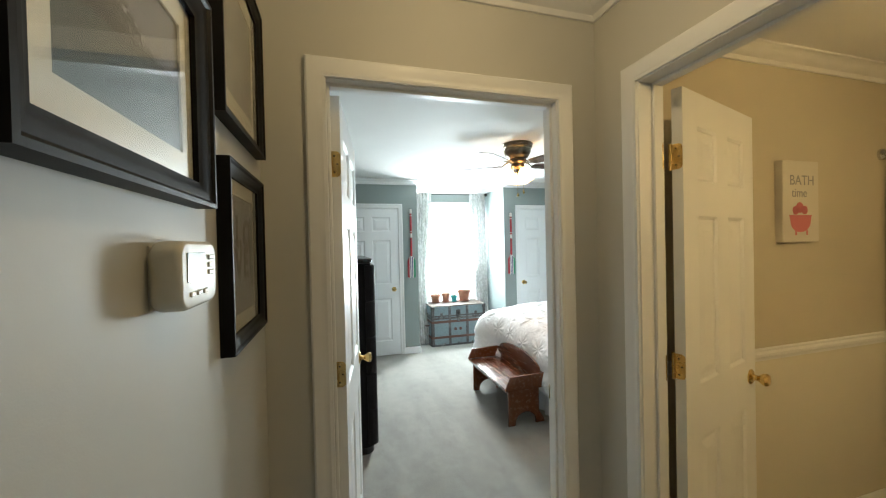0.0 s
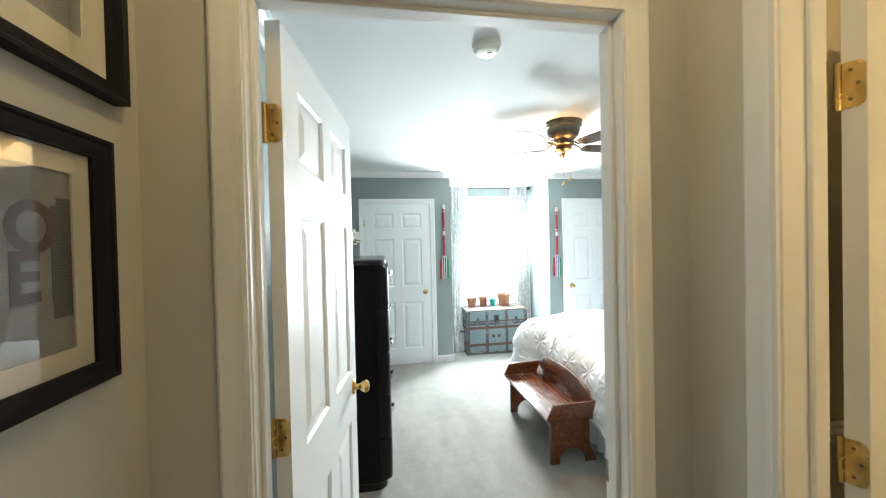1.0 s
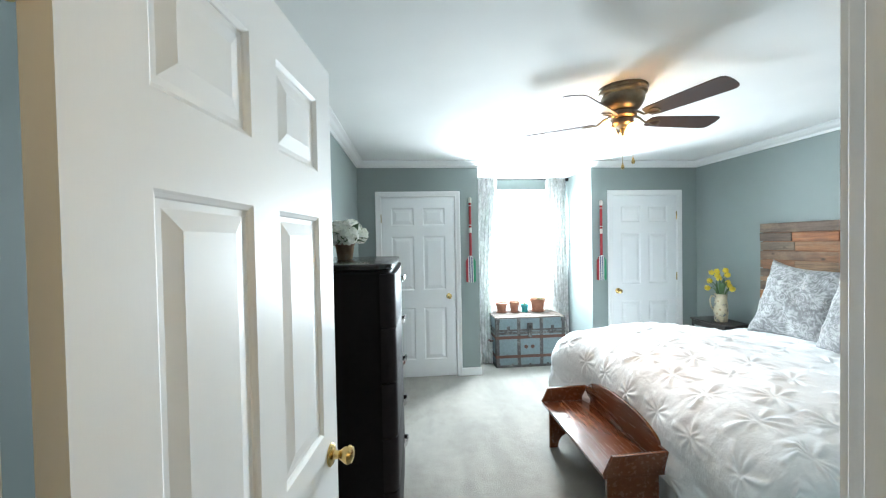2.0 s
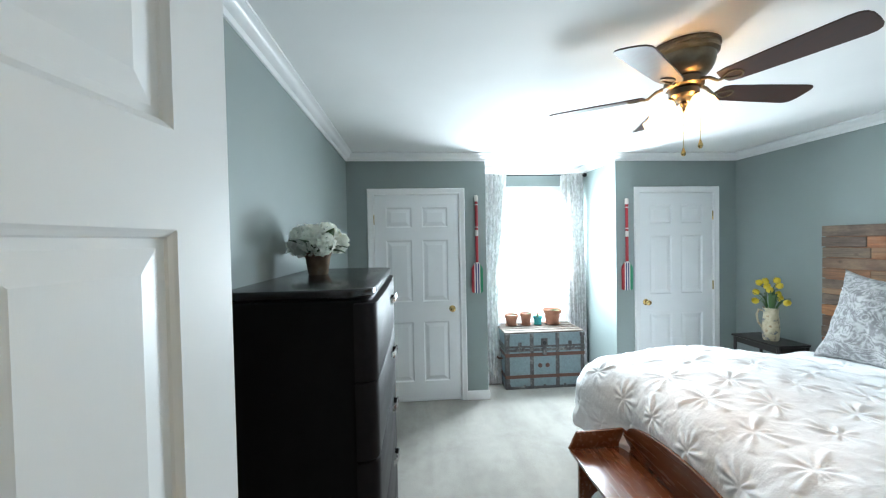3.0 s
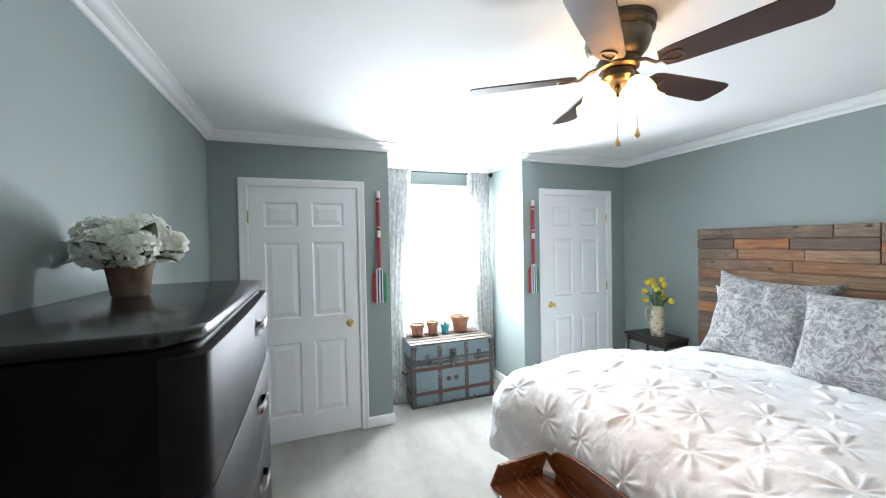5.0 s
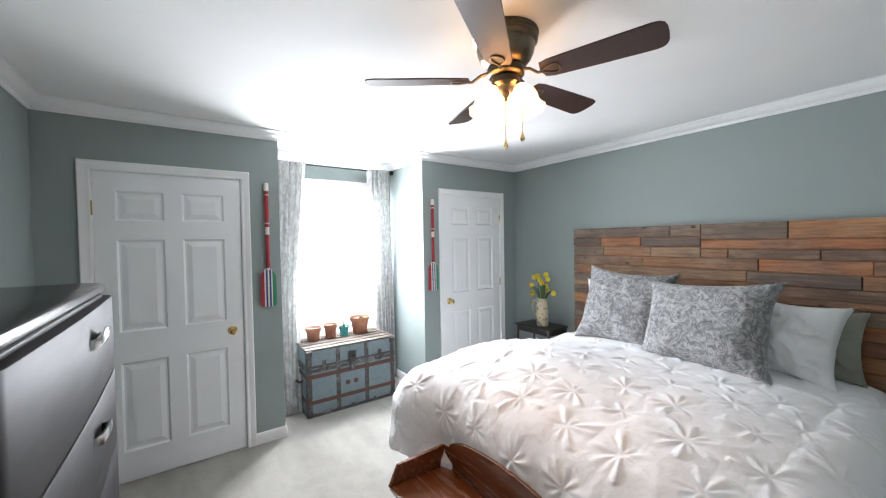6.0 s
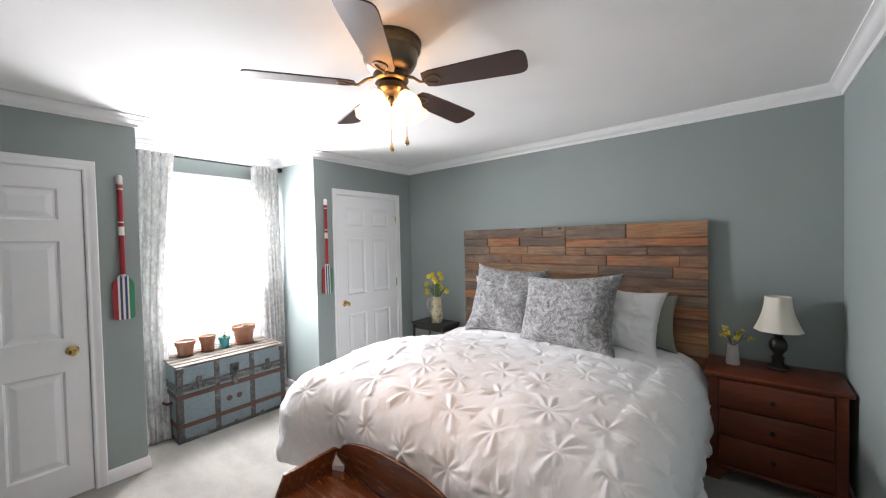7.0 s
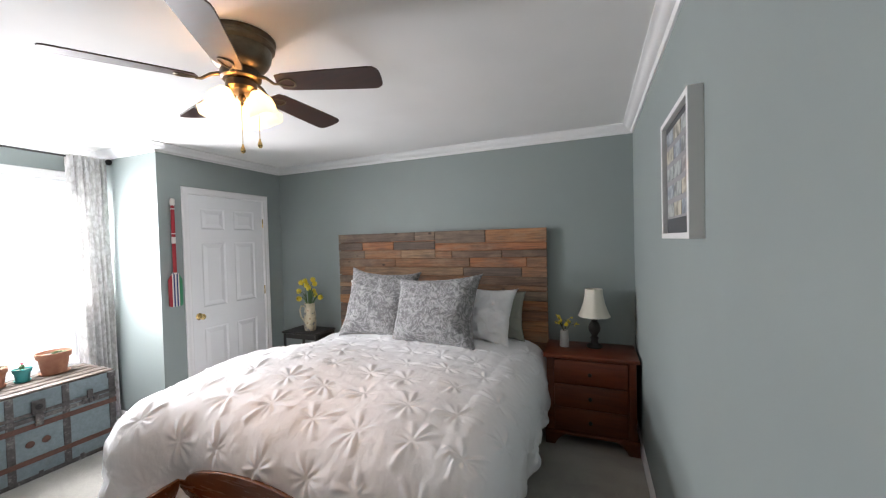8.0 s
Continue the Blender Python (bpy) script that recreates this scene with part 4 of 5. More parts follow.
make_pillow("pillow", leaning(4.02, 4.25, 0.985, 20, 6, 4), 0.64, 0.60, 0.28, M["damask"], "square grey floral pillow leaning on the headboard", "pillow", 3, 0.13, group="grey floral pillows")
make_pillow("pillow", leaning(3.90, 3.645, 0.965, 24, -7, -4), 0.72, 0.57, 0.30, M["damask"], "square grey floral pillow slumped beside another", "pillow", 7, 0.13, group="grey floral pillows")
make_pillow("pillow", leaning(4.10, 3.29, 0.92, 22, -4, 3), 0.49, 0.46, 0.24, M["linen"], "plump white pillow behind the grey ones", "pillow", 11, 0.11, 1.4, group="white pillows")
make_pillow("pillow", leaning(4.16, 4.36, 0.93, 18, 4), 0.62, 0.48, 0.20, M["linen"], "plump white pillow behind the grey ones", "pillow", 15, 0.10, 1.8, group="white pillows")
make_pillow("pillow", leaning(4.235, 3.23, 0.90, 12, 0), 0.52, 0.40, 0.14, M["olive_cloth"], "grey-green pillow tucked against the headboard", "pillow", 19, 0.06)


# ---- bedroom: bench ----
def make_bench():
    """A low bench with plank ends, raking arms and an arched back; x depth, y length."""
    top = thing("bench", pose(1.935, 3.425, 0), "low reddish-brown wooden bench with an arched back", "bench")
    n, d = 0.88, 0.335
    part("seat", slab([(-0.015, 0.0), (d, 0.0), (d, n), (-0.015, n)], 0.305, 0.325, "z", 0.004, 2), M["bench"], top, smooth=40)
    for y in (0.03, n - 0.052):
        arch = [(0.02, 0.0), (0.085, 0.0)] + [(0.18 + 0.095 * math.cos(a), 0.085 * math.sin(a) + 0.02) for a in np.linspace(math.pi, 0, 9)] + [(0.275, 0.0), (d + 0.02, 0.0), (d + 0.01, 0.04), (d - 0.03, 0.10), (d - 0.03, 0.305), (0.02, 0.305)]
        leg = part("end_panel", slab(arch, y, y + 0.022, "y", 0.003), M["bench"], top, smooth=40)
    for k, y in enumerate((-0.012, n - 0.010)):
        arm = [(-0.02, 0.326), (0.03, 0.425), (d + 0.0, 0.432), (d, 0.326)]
        part("arm", slab(arm, y, y + 0.022, "y", 0.004, 2), M["bench"], top, smooth=40)
    bow = [(0.012, 0.326), (n - 0.012, 0.326), (n - 0.012, 0.432)] + [(n / 2 + (n / 2 - 0.05) * math.cos(a), 0.432 + 0.10 * math.sin(a)) for a in np.linspace(0.0, math.pi, 25)] + [(0.012, 0.432)]
    part("backrest", slab(bow, d - 0.022, d - 0.002, "x", 0.004, 2), M["bench"], top, smooth=40)
    part("front_rail", boxes(((0.022, 0.054, 0.262), (0.040, n - 0.054, 0.304)), bevel=0.002), M["bench"], top)
    return top


make_bench()


# ---- bedroom: dresser ----
def make_dresser():
    """A tall dark chest of five drawers with rounded front corners; x depth from the wall, y length."""
    top = thing("dresser", pose(0.385, 3.405, 0), "tall glossy espresso chest of drawers along the wall", "dresser")
    n, d, h = 1.07, 0.505, 1.43

    def plan(x1, y0, y1, r):
        pts = [(0.0, y0)]
        pts += [(x1 - r + r * math.sin(a), y0 + r - r * math.cos(a)) for a in np.linspace(0, math.pi / 2, 8)]
        pts += [(x1 - r + r * math.cos(a), y1 - r + r * math.sin(a)) for a in np.linspace(0, math.pi / 2, 8)]
        return pts + [(0.0, y1)]

    part("body", slab(plan(d - 0.022, 0.014, n - 0.014, 0.07), 0.05, h - 0.035, "z", 0.003), M["satin_shaded"], top, smooth=40)
    part("plinth", slab(plan(d - 0.03, 0.02, n - 0.02, 0.07), 0.0, 0.05, "z"), M["espresso"], top, smooth=40)
    part("top", slab(plan(d - 0.012, 0.008, n - 0.008, 0.085), h - 0.030, h, "z", 0.007, 3), M["espresso"], top, "glossy dark dresser top", 40)
    zs = [0.065, 0.325, 0.59, 0.855, 1.12, h - 0.045]
    for a, b in zip(zs, zs[1:]):
        front = [(d - 0.075, 0.006), (d - 0.05, 0.0065)] + [(d - 0.050 + 0.05 * math.sin(t), 0.056 - 0.05 * math.cos(t)) for t in np.linspace(0.15, math.pi / 2, 7)] + [(d + 0.008 * math.sin(math.pi * (k / 8)), 0.056 + (n - 0.112) * k / 8) for k in range(1, 8)] + [(d - 0.050 + 0.05 * math.cos(t), n - 0.056 + 0.05 * math.sin(t)) for t in np.linspace(0, math.pi / 2 - 0.15, 7)] + [(d - 0.05, n - 0.0065), (d - 0.075, n - 0.006)]
        drawer = part("drawer", slab(front, a + 0.003, b - 0.003, "z", 0.004, 2), M["drawer"], top, smooth=40)
        for y in (n * 0.60,):
            zc = a + 0.70 * (b - a)
            bm = bmesh.new()
            rows = []
            for k in range(9):
                f = k / 8
                yy = y - 0.058 + 0.116 * f
                o = 0.004 + 0.028 * math.sin(math.pi * f) ** 0.6
                zz = zc - 0.012 * math.cos(2 * math.pi * f)
                rows.append([bm.verts.new((d + 0.001 + o + dx, yy, zz + dz)) for dx, dz in ((-0.003, -0.014), (0.003, -0.014), (0.005, 0.0), (0.003, 0.014), (-0.003, 0.014))])
            for p, q in zip(rows, rows[1:]):
                for k in range(5):
                    bm.faces.new((p[k], p[(k + 1) % 5], q[(k + 1) % 5], q[k]))
            bm.faces.new(rows[0])
            bm.faces.new(rows[-1])
            bmesh.ops.recalc_face_normals(bm, faces=bm.faces[:])
            part("handle", bm, M["chrome"], drawer, "polished nickel bow handle", 60)
    return top


make_dresser()


# ---- plants and flowers ----
def petals(bm, c, way, size, n, rng, cup=0.4):
    """A floret of n petals about a centre, facing way."""
    way = Vector(way).normalized()
    side = way.cross(Vector((0.3, 0.5, 0.8))).normalized()
    up = way.cross(side)
    for k in range(n):
        a = 2 * math.pi * k / n + rng.uniform(-0.2, 0.2)
        e = math.cos(a) * side + math.sin(a) * up
        f = -math.sin(a) * side + math.cos(a) * up
        p = [c, c + size * (0.55 * e + 0.42 * f + 0.15 * way), c + size * (1.0 * e + cup * way), c + size * (0.55 * e - 0.42 * f + 0.15 * way)]
        v = [bm.verts.new(q) for q in p]
        bm.faces.new((v[0], v[1], v[2]))
        bm.faces.new((v[0], v[2], v[3]))


def blade_leaf(bm, a, b, width, bend):
    """A pointed leaf from a to b."""
    a, b = Vector(a), Vector(b)
    way = b - a
    side = way.cross(Vector((0.2, 0.1, 1))).normalized()
    up = side.cross(way).normalized()
    rows = []
    for k in range(6):
        f = k / 5
        w = width * math.sin(math.pi * (0.08 + 0.92 * f)) if f < 1 else 0.0005
        c = a + way * f + up * bend * math.sin(math.pi * f)
        rows.append([bm.verts.new(c - side * w), bm.verts.new(c - up * w * 0.35), bm.verts.new(c + side * w)])
    for p, q in zip(rows, rows[1:]):
        bm.faces.new((p[0], p[1], q[1], q[0]))
        bm.faces.new((p[1], p[2], q[2], q[1]))


def make_hydrangea():
    rng = random.Random(4)
    top = thing("flower_pot", pose(0.545, 4.05, 1.43) @ Matrix.Diagonal((1.02, 1.02, 1.0, 1)), "white hydrangeas in a mossy clay pot on the dresser", "potted flowers")
    part("pot", lathe([(0.0, 0.0), (0.042, 0.0), (0.046, 0.004), (0.058, 0.085), (0.062, 0.090), (0.064, 0.108), (0.058, 0.109), (0.054, 0.095), (0.0, 0.092)], 20), M["rust_pot"], top, smooth=40)
    heads = [(-0.045, -0.035, 0.165, 0.075), (0.03, 0.01, 0.185, 0.07), (-0.02, 0.06, 0.175, 0.065), (0.085, 0.045, 0.155, 0.05), (0.04, -0.07, 0.15, 0.055), (-0.09, 0.03, 0.14, 0.055)]
    for x, y, z, r in heads:
        bm = bmesh.new()
        for k in range(70):
            d = Vector((rng.gauss(0, 1), rng.gauss(0, 1), rng.gauss(0.25, 1))).normalized()
            petals(bm, Vector((x, y, z)) + d * r * rng.uniform(0.82, 1.05), d, rng.uniform(0.019, 0.028), 4, rng, 0.22)
        part("flower_head", bm, M["petal"], top, "round head of white florets")
    for k in range(13):
        a = 2 * math.pi * k / 13 + rng.uniform(-0.2, 0.2)
        bm = bmesh.new()
        blade_leaf(bm, (0.03 * math.cos(a), 0.03 * math.sin(a), 0.10), (0.150 * math.cos(a), 0.150 * math.sin(a), 0.14 + rng.uniform(-0.04, 0.085)), 0.030, 0.025)
        part("leaf", bm, M["leaf"], top)
    for k in range(5):
        x, y, z, r = heads[k]
        part("stem", tube([(0, 0, 0.09), (x * 0.6, y * 0.6, 0.12), (x, y, z)], 0.0025, 5), M["leaf"], top)
    return top


def make_rust_pot():
    k = Mat("mossy_clay")
    a = k.noise(14.0, 5)
    k.colour(k.ramp(a, [(0.35, (0.16, 0.085, 0.05)), (0.6, (0.30, 0.21, 0.14)), (0.75, (0.36, 0.33, 0.27))]))
    return k.set(Roughness=0.9).bump(a, 0.3, 0.002).m


M["rust_pot"] = make_rust_pot()
make_hydrangea()


# ---- bedroom: trunk and its pots ----
def make_trunk_thing():
    """A slatted steamer trunk; local x length, y depth, z up."""
    w, d, h = 0.865, 0.475, 0.60
    top = thing("steamer_trunk", pose(1.955, 5.975, 0.0), "old blue steamer trunk with wooden slats under the window", "trunk")
    part("body", boxes(((0.008, 0.008, 0.015), (w - 0.008, d - 0.008, 0.415)), bevel=0.004), M["trunk"], top)
    lid = part("lid", boxes(((0.008, 0.008, 0.419), (w - 0.008, d - 0.008, h - 0.012)), bevel=0.004), M["trunk"], top)
    # leather and zinc straps across the front and sides
    for z, hh, mat in ((0.115, 0.034, "rust_leather"), (0.345, 0.036, "rust_leather"), (0.0, 0.028, "zinc"), (0.400, 0.030, "zinc"), (0.438, 0.022, "zinc")):
        part("strap", boxes(((0, 0, z), (w, 0.0075, z + hh)), ((0, 0.0075, z), (0.0075, d, z + hh)), ((w - 0.0075, 0.0075, z), (w, d, z + hh)), bevel=0.0015), M[mat], top)
    for x in (0.005, 0.265, 0.545, w - 0.045):
        wide = 0.04
        part("strap", boxes(((x, 0.002, 0.015), (x + wide, 0.0072, h - 0.012)), bevel=0.001), M["zinc"], top)
    for y in (0.01, d - 0.05):
        for x in (0.001, w - 0.0072):
            part("strap", boxes(((x, y, 0.015), (x + 0.006, y + 0.04, h - 0.012)), bevel=0.001), M["zinc"], top)
    for x in (0.0, w - 0.05):
        for z in (0.0, h - 0.055):
            part("corner_cap", boxes(((x - 0.003, -0.003, z), (x + 0.053, 0.05, z + 0.05)), bevel=0.008, segments=2), M["zinc"], top, smooth=50)
    # slats on the lid
    for k in range(5):
        y = 0.012 + k * 0.094
        part("slat", boxes(((0.0, y, h - 0.012), (w, y + 0.070, h + 0.004)), bevel=0.003), M["slat"], lid)
    # lock, drawbolts and handle marks
    part("lock", boxes(((0.385, -0.010, 0.44), (0.455, 0.002, 0.535)), ((0.398, -0.016, 0.36), (0.442, -0.002, 0.445)), bevel=0.004), M["zinc"], top, "worn zinc trunk lock", 50)
    part("hasp", lathe([(0.0, 0.0), (0.02, 0.0), (0.02, 0.004), (0.008, 0.006), (0.008, 0.012), (0.0, 0.013)], 14, pose(0.42, -0.010, 0.49, 90)), M["iron"], top, smooth=40)
    for x in (0.155, 0.70):
        part("drawbolt", boxes(((x - 0.018, -0.010, 0.44), (x + 0.018, 0.002, 0.50)), ((x - 0.05, -0.008, 0.405), (x - 0.02, 0.002, 0.442)), ((x + 0.02, -0.008, 0.405), (x + 0.05, 0.002, 0.442)), ((x - 0.010, -0.011, 0.40), (x + 0.010, 0.002, 0.44)), bevel=0.003), M["zinc"], top, "worn zinc draw bolt")
    for x in (0.375, 0.455):
        part("rivet_plate", lathe([(0.0, 0.0), (0.023, 0.0), (0.023, 0.003), (0.012, 0.005), (0.0, 0.006)], 16, pose(x, 0.0075, 0.245, 90)), M["rust_leather"], top, smooth=40)
    for x in (0.20, 0.42, 0.64):
        part("clamp", boxes(((x - 0.012, -0.006, 0.0), (x + 0.012, 0.002, 0.045)), bevel=0.003), M["zinc"], top)
    for z in (0.30,):
        part("side_handle", tube([(-0.004, 0.13, z), (-0.03, 0.16, z - 0.01), (-0.034, 0.24, z - 0.02), (-0.03, 0.32, z - 0.01), (-0.004, 0.35, z)], 0.011, 8), M["rust_leather"], top, smooth=60)
    return top


make_trunk_thing()


def make_pot(x, y, r, h, mat, saucer, plant, seed, label):
    rng = random.Random(seed)
    top = thing("plant_pot", pose(x, y, 0.604), label, "plant pot", "pots on the trunk")
    z = 0.0
    if saucer:
        part("saucer", lathe([(0.0, 0.0), (r * 0.78, 0.0), (r * 0.92, 0.014), (r * 0.88, 0.015), (r * 0.74, 0.006), (0.0, 0.006)], 22), M[mat], top, smooth=40)
        z = 0.0065
    part("pot", lathe([(0.0, z), (r * 0.68, z), (r * 0.70, z + 0.003), (r * 0.88, z + h * 0.72), (r * 0.98, z + h * 0.73), (r * 1.0, z + h * 0.75), (r * 1.04, z + h), (r * 0.96, z + h), (r * 0.90, z + h * 0.86), (0.0, z + h * 0.85)], 26), M[mat], top, smooth=40)
    part("soil", lathe([(0.0, z + h * 0.87), (r * 0.5, z + h * 0.875), (r * 0.90, z + h * 0.862), (0.0, z + h * 0.855)], 16), M["soil"], top, smooth=60)
    t = z + h * 0.87
    if plant == "cactus":
        part("cactus", lathe([(0.0, t), (0.010, t), (0.013, t + 0.02), (0.012, t + 0.035), (0.0, t + 0.042)], 12, scallop=0.12, lobes=6), M["cactus"], top, smooth=60)
        part("bloom", spherical((0, 0, t + 0.05), 0.011, (1, 1, 0.8)), M["pink"], top, "pink cactus bloom", 60)
    else:
        for k in range(plant):
            a, d = rng.uniform(0, 6.28), rng.uniform(0.0, 0.75) * r
            bm = bmesh.new()
            px, py = d * math.cos(a), d * math.sin(a)
            for j in range(7):
                b = 6.28 * j / 7 + rng.uniform(-0.3, 0.3)
                blade_leaf(bm, (px, py, t), (px + 0.022 * math.cos(b), py + 0.022 * math.sin(b), t + rng.uniform(0.008, 0.026)), 0.006, 0.004)
            part("succulent", bm, M["cactus"], top)
    return top


make_pot(2.115, 6.32, 0.076, 0.120, "terracotta", True, 1, 1, "terracotta pot with bare soil on the trunk")
make_pot(2.285, 6.32, 0.066, 0.130, "terracotta", True, 2, 2, "narrow terracotta pot with a dry sprig")
make_pot(2.420, 6.31, 0.050, 0.090, "teal", True, "cactus", 3, "small teal pot with a pink-topped cactus")
make_pot(2.600, 6.33, 0.100, 0.162, "terracotta", True, 6, 4, "large terracotta pot with small succulents")


# ---- bedroom: oars ----
def make_oar(m):
    top = thing("oar", m, "decorative red oar with striped blade hung on the wall", "oar", "wall oars")
    part("shaft", tube([(0, 0, 0.30), (0, 0, 0.92)], [0.015, 0.014], 14), M["red_paint"], top, "red painted oar shaft", 40)
    part("grip", lathe([(0.0, 0.985), (0.012, 0.984), (0.018, 0.975), (0.019, 0.93), (0.014, 0.92), (0.0, 0.919)], 14), M["white_paint"], top, "white oar grip", 40)
    for z0, z1 in ((0.575, 0.635), (0.66, 0.668), (0.885, 0.893), (0.295, 0.31)):
        part("band", lathe([(0.0148, z0), (0.0165, z0 + 0.001), (0.0165, z1 - 0.001), (0.0148, z1)], 14), M["white_paint"], top, "white painted band", 40)
    edges = [-0.056, -0.030, -0.019, -0.006, 0.006, 0.019, 0.028, 0.056]
    for a, b, mat in zip(edges, edges[1:], ("red_paint", "white_paint", "blue_paint", "white_paint", "blue_paint", "white_paint", "green_paint")):
        def top_z(x):
            return 0.245 + 0.075 * max(0.0, 1 - (abs(x) / 0.056) ** 1.5)
        def low_z(x):
            return 0.0 + 0.014 * (abs(x) / 0.056) ** 6
        xs = [a + (b - a) * k / 3 for k in range(4)]
        part("blade_stripe", slab([(x, low_z(x)) for x in xs] + [(x, top_z(x)) for x in xs[::-1]], -0.008, 0.008, "y", 0.001), M[mat], top)
    return top


oar = make_oar(pose(1.636, 5.780, 1.067) @ Matrix.Diagonal((1, 1, 0.978, 1)))
copy_thing(oar, pose(3.183, 5.780, 1.048) @ Matrix.Diagonal((1, 1, 0.972, 1)))


# ---- bedroom: ceiling fan ----
def make_fan():
    top = thing("ceiling_fan", pose(2.268, 3.805, CEIL), "antique brass ceiling fan with five dark blades and lit shades", "ceiling fan")
    part("motor_housing", lathe([(0.0, 0.0), (0.141, 0.0), (0.142, -0.009), (0.135, -0.014), (0.134, -0.022), (0.138, -0.027), (0.137, -0.038), (0.128, -0.045), (0.124, -0.048), (0.124, -0.062), (0.120, -0.084), (0.110, -0.106), (0.095, -0.124), (0.076, -0.136), (0.0, -0.139)], 48), M["old_brass"], top, smooth=25)
    part("flywheel", lathe([(0.0, -0.137), (0.076, -0.139), (0.080, -0.146), (0.080, -0.172), (0.070, -0.180), (0.0, -0.182)], 36), M["dark_brass"], top, smooth=30)
    part("switch_housing", lathe([(0.0, -0.180), (0.056, -0.182), (0.061, -0.189), (0.061, -0.212), (0.052, -0.226), (0.032, -0.236), (0.0, -0.239)], 32), M["dark_brass"], top, smooth=30)
    part("finial", lathe([(0.0, -0.237), (0.012, -0.239), (0.016, -0.250), (0.012, -0.262), (0.006, -0.268), (0.008, -0.278), (0.0, -0.286)], 14), M["dark_brass"], top, smooth=40)
    for k in range(5):
        turn = pose(0, 0, 0, 0, 0, 1.0 + 72 * k)
        tilt = turn @ pose(0, 0, -0.192, -12) @ Matrix.Diagonal((1.0, 1.0, 1, 1))
        outline = [(0.165, -0.045), (0.20, -0.055), (0.38, -0.064), (0.560, -0.070), (0.582, -0.067), (0.597, -0.056), (0.605, -0.036), (0.607, 0.0), (0.605, 0.036), (0.597, 0.056), (0.582, 0.067), (0.560, 0.070), (0.38, 0.064), (0.20, 0.055), (0.165, 0.045), (0.155, 0.0)]
        blade = part("blade", lathe_copy(slab(outline, -0.003, 0.003, "z", 0.001), tilt), M["blade"], top, "dark walnut fan blade", 40)
        bm = tube([(0.075, 0, 0.030), (0.11, 0, 0.020), (0.145, 0, -0.006), (0.165, 0, -0.008)], [0.009, 0.007, 0.006, 0.005], 8)
        lathe_copy(bm, turn @ pose(0, 0, -0.192) @ Matrix.Diagonal((1.0, 1.0, 1, 1)))
        tube([tilt @ Vector((0.200 + 0.036 * math.cos(a), 0.024 * math.sin(a) * (1 + 0.5 * math.cos(a)), -0.006)) for a in np.linspace(0, 2 * math.pi, 17)], 0.0036, 6, bm)
        part("blade_arm", bm, M["old_brass"], blade, "looped brass blade arm", 50)
    for a in (47, 167, 287):
        ca, sa = math.cos(radians(a)), math.sin(radians(a))
        arm = part("lamp_arm", tube([(0.035 * ca, 0.035 * sa, -0.222), (0.058 * ca, 0.058 * sa, -0.224), (0.070 * ca, 0.070 * sa, -0.244)], 0.009, 8), M["dark_brass"], top, smooth=50)
        shade_m = pose(0.066 * ca, 0.066 * sa, -0.234) @ pose(0, 0, 0, 0, 0, a) @ pose(0, 0, 0, 0, -18, 0) @ Matrix.Diagonal((1.12, 1.12, 1.10, 1))
        bm = bmesh.new()
        prof = [(0.022, 0.0), (0.030, -0.012), (0.046, -0.034), (0.052, -0.058), (0.050, -0.080), (0.054, -0.098), (0.064, -0.112), (0.061, -0.111), (0.050, -0.096), (0.046, -0.080), (0.048, -0.058), (0.042, -0.036), (0.026, -0.014), (0.018, -0.002)]
        rings = []
        for r, z in prof:
            ring = []
            for k in range(30):
                b = 2 * math.pi * k / 30
                rr = r * (1 + (0.07 * math.cos(6 * b) if z < -0.09 else 0.0))
                ring.append(bm.verts.new(shade_m @ Vector((rr * math.cos(b), rr * math.sin(b), z))))
            rings.append(ring)
        for p, q in zip(rings, rings[1:]):
            for k in range(30):
                bm.faces.new((p[k], p[(k + 1) % 30], q[(k + 1) % 30], q[k]))
        bmesh.ops.recalc_face_normals(bm, faces=bm.faces[:])
        part("shade", bm, M["frosted"], top, "lit frosted tulip glass shade", 60)
    for x, y, z in ((0.0, 0.004, -0.446), (0.016, -0.078, -0.430)):
        c = part("pull_chain", tube([(x * 0.5, y * 0.5, -0.221), (x, y, -0.236), (x, y, z)], 0.0016, 5), M["brass"], top)
        part("fob", lathe([(0.0, 0.0), (0.004, -0.002), (0.005, -0.010), (0.010, -0.024), (0.010, -0.032), (0.005, -0.039), (0.0, -0.041)], 12, pose(x, y, z)), M["brass"], c, smooth=50)
    return top


make_fan()


def make_smoke_alarm():
    top = thing("smoke_alarm", pose(1.365, 2.80, CEIL), "round white smoke alarm on the ceiling", "smoke alarm")
    part("base", lathe([(0.0, 0.0), (0.066, 0.0), (0.066, -0.012), (0.060, -0.016), (0.0, -0.016)], 32), M["white_plastic"], top, smooth=35)
    part("cover", lathe([(0.0, -0.016), (0.058, -0.016), (0.058, -0.022), (0.050, -0.034), (0.034, -0.038), (0.0, -0.038)], 32), M["white_plastic"], top, smooth=35)
    part("test_button", lathe([(0.0, -0.038), (0.012, -0.038), (0.011, -0.041), (0.0, -0.042)], 16, pose(0.012, -0.01, 0)), M["lens"], top, smooth=40)
    return top


make_smoke_alarm()


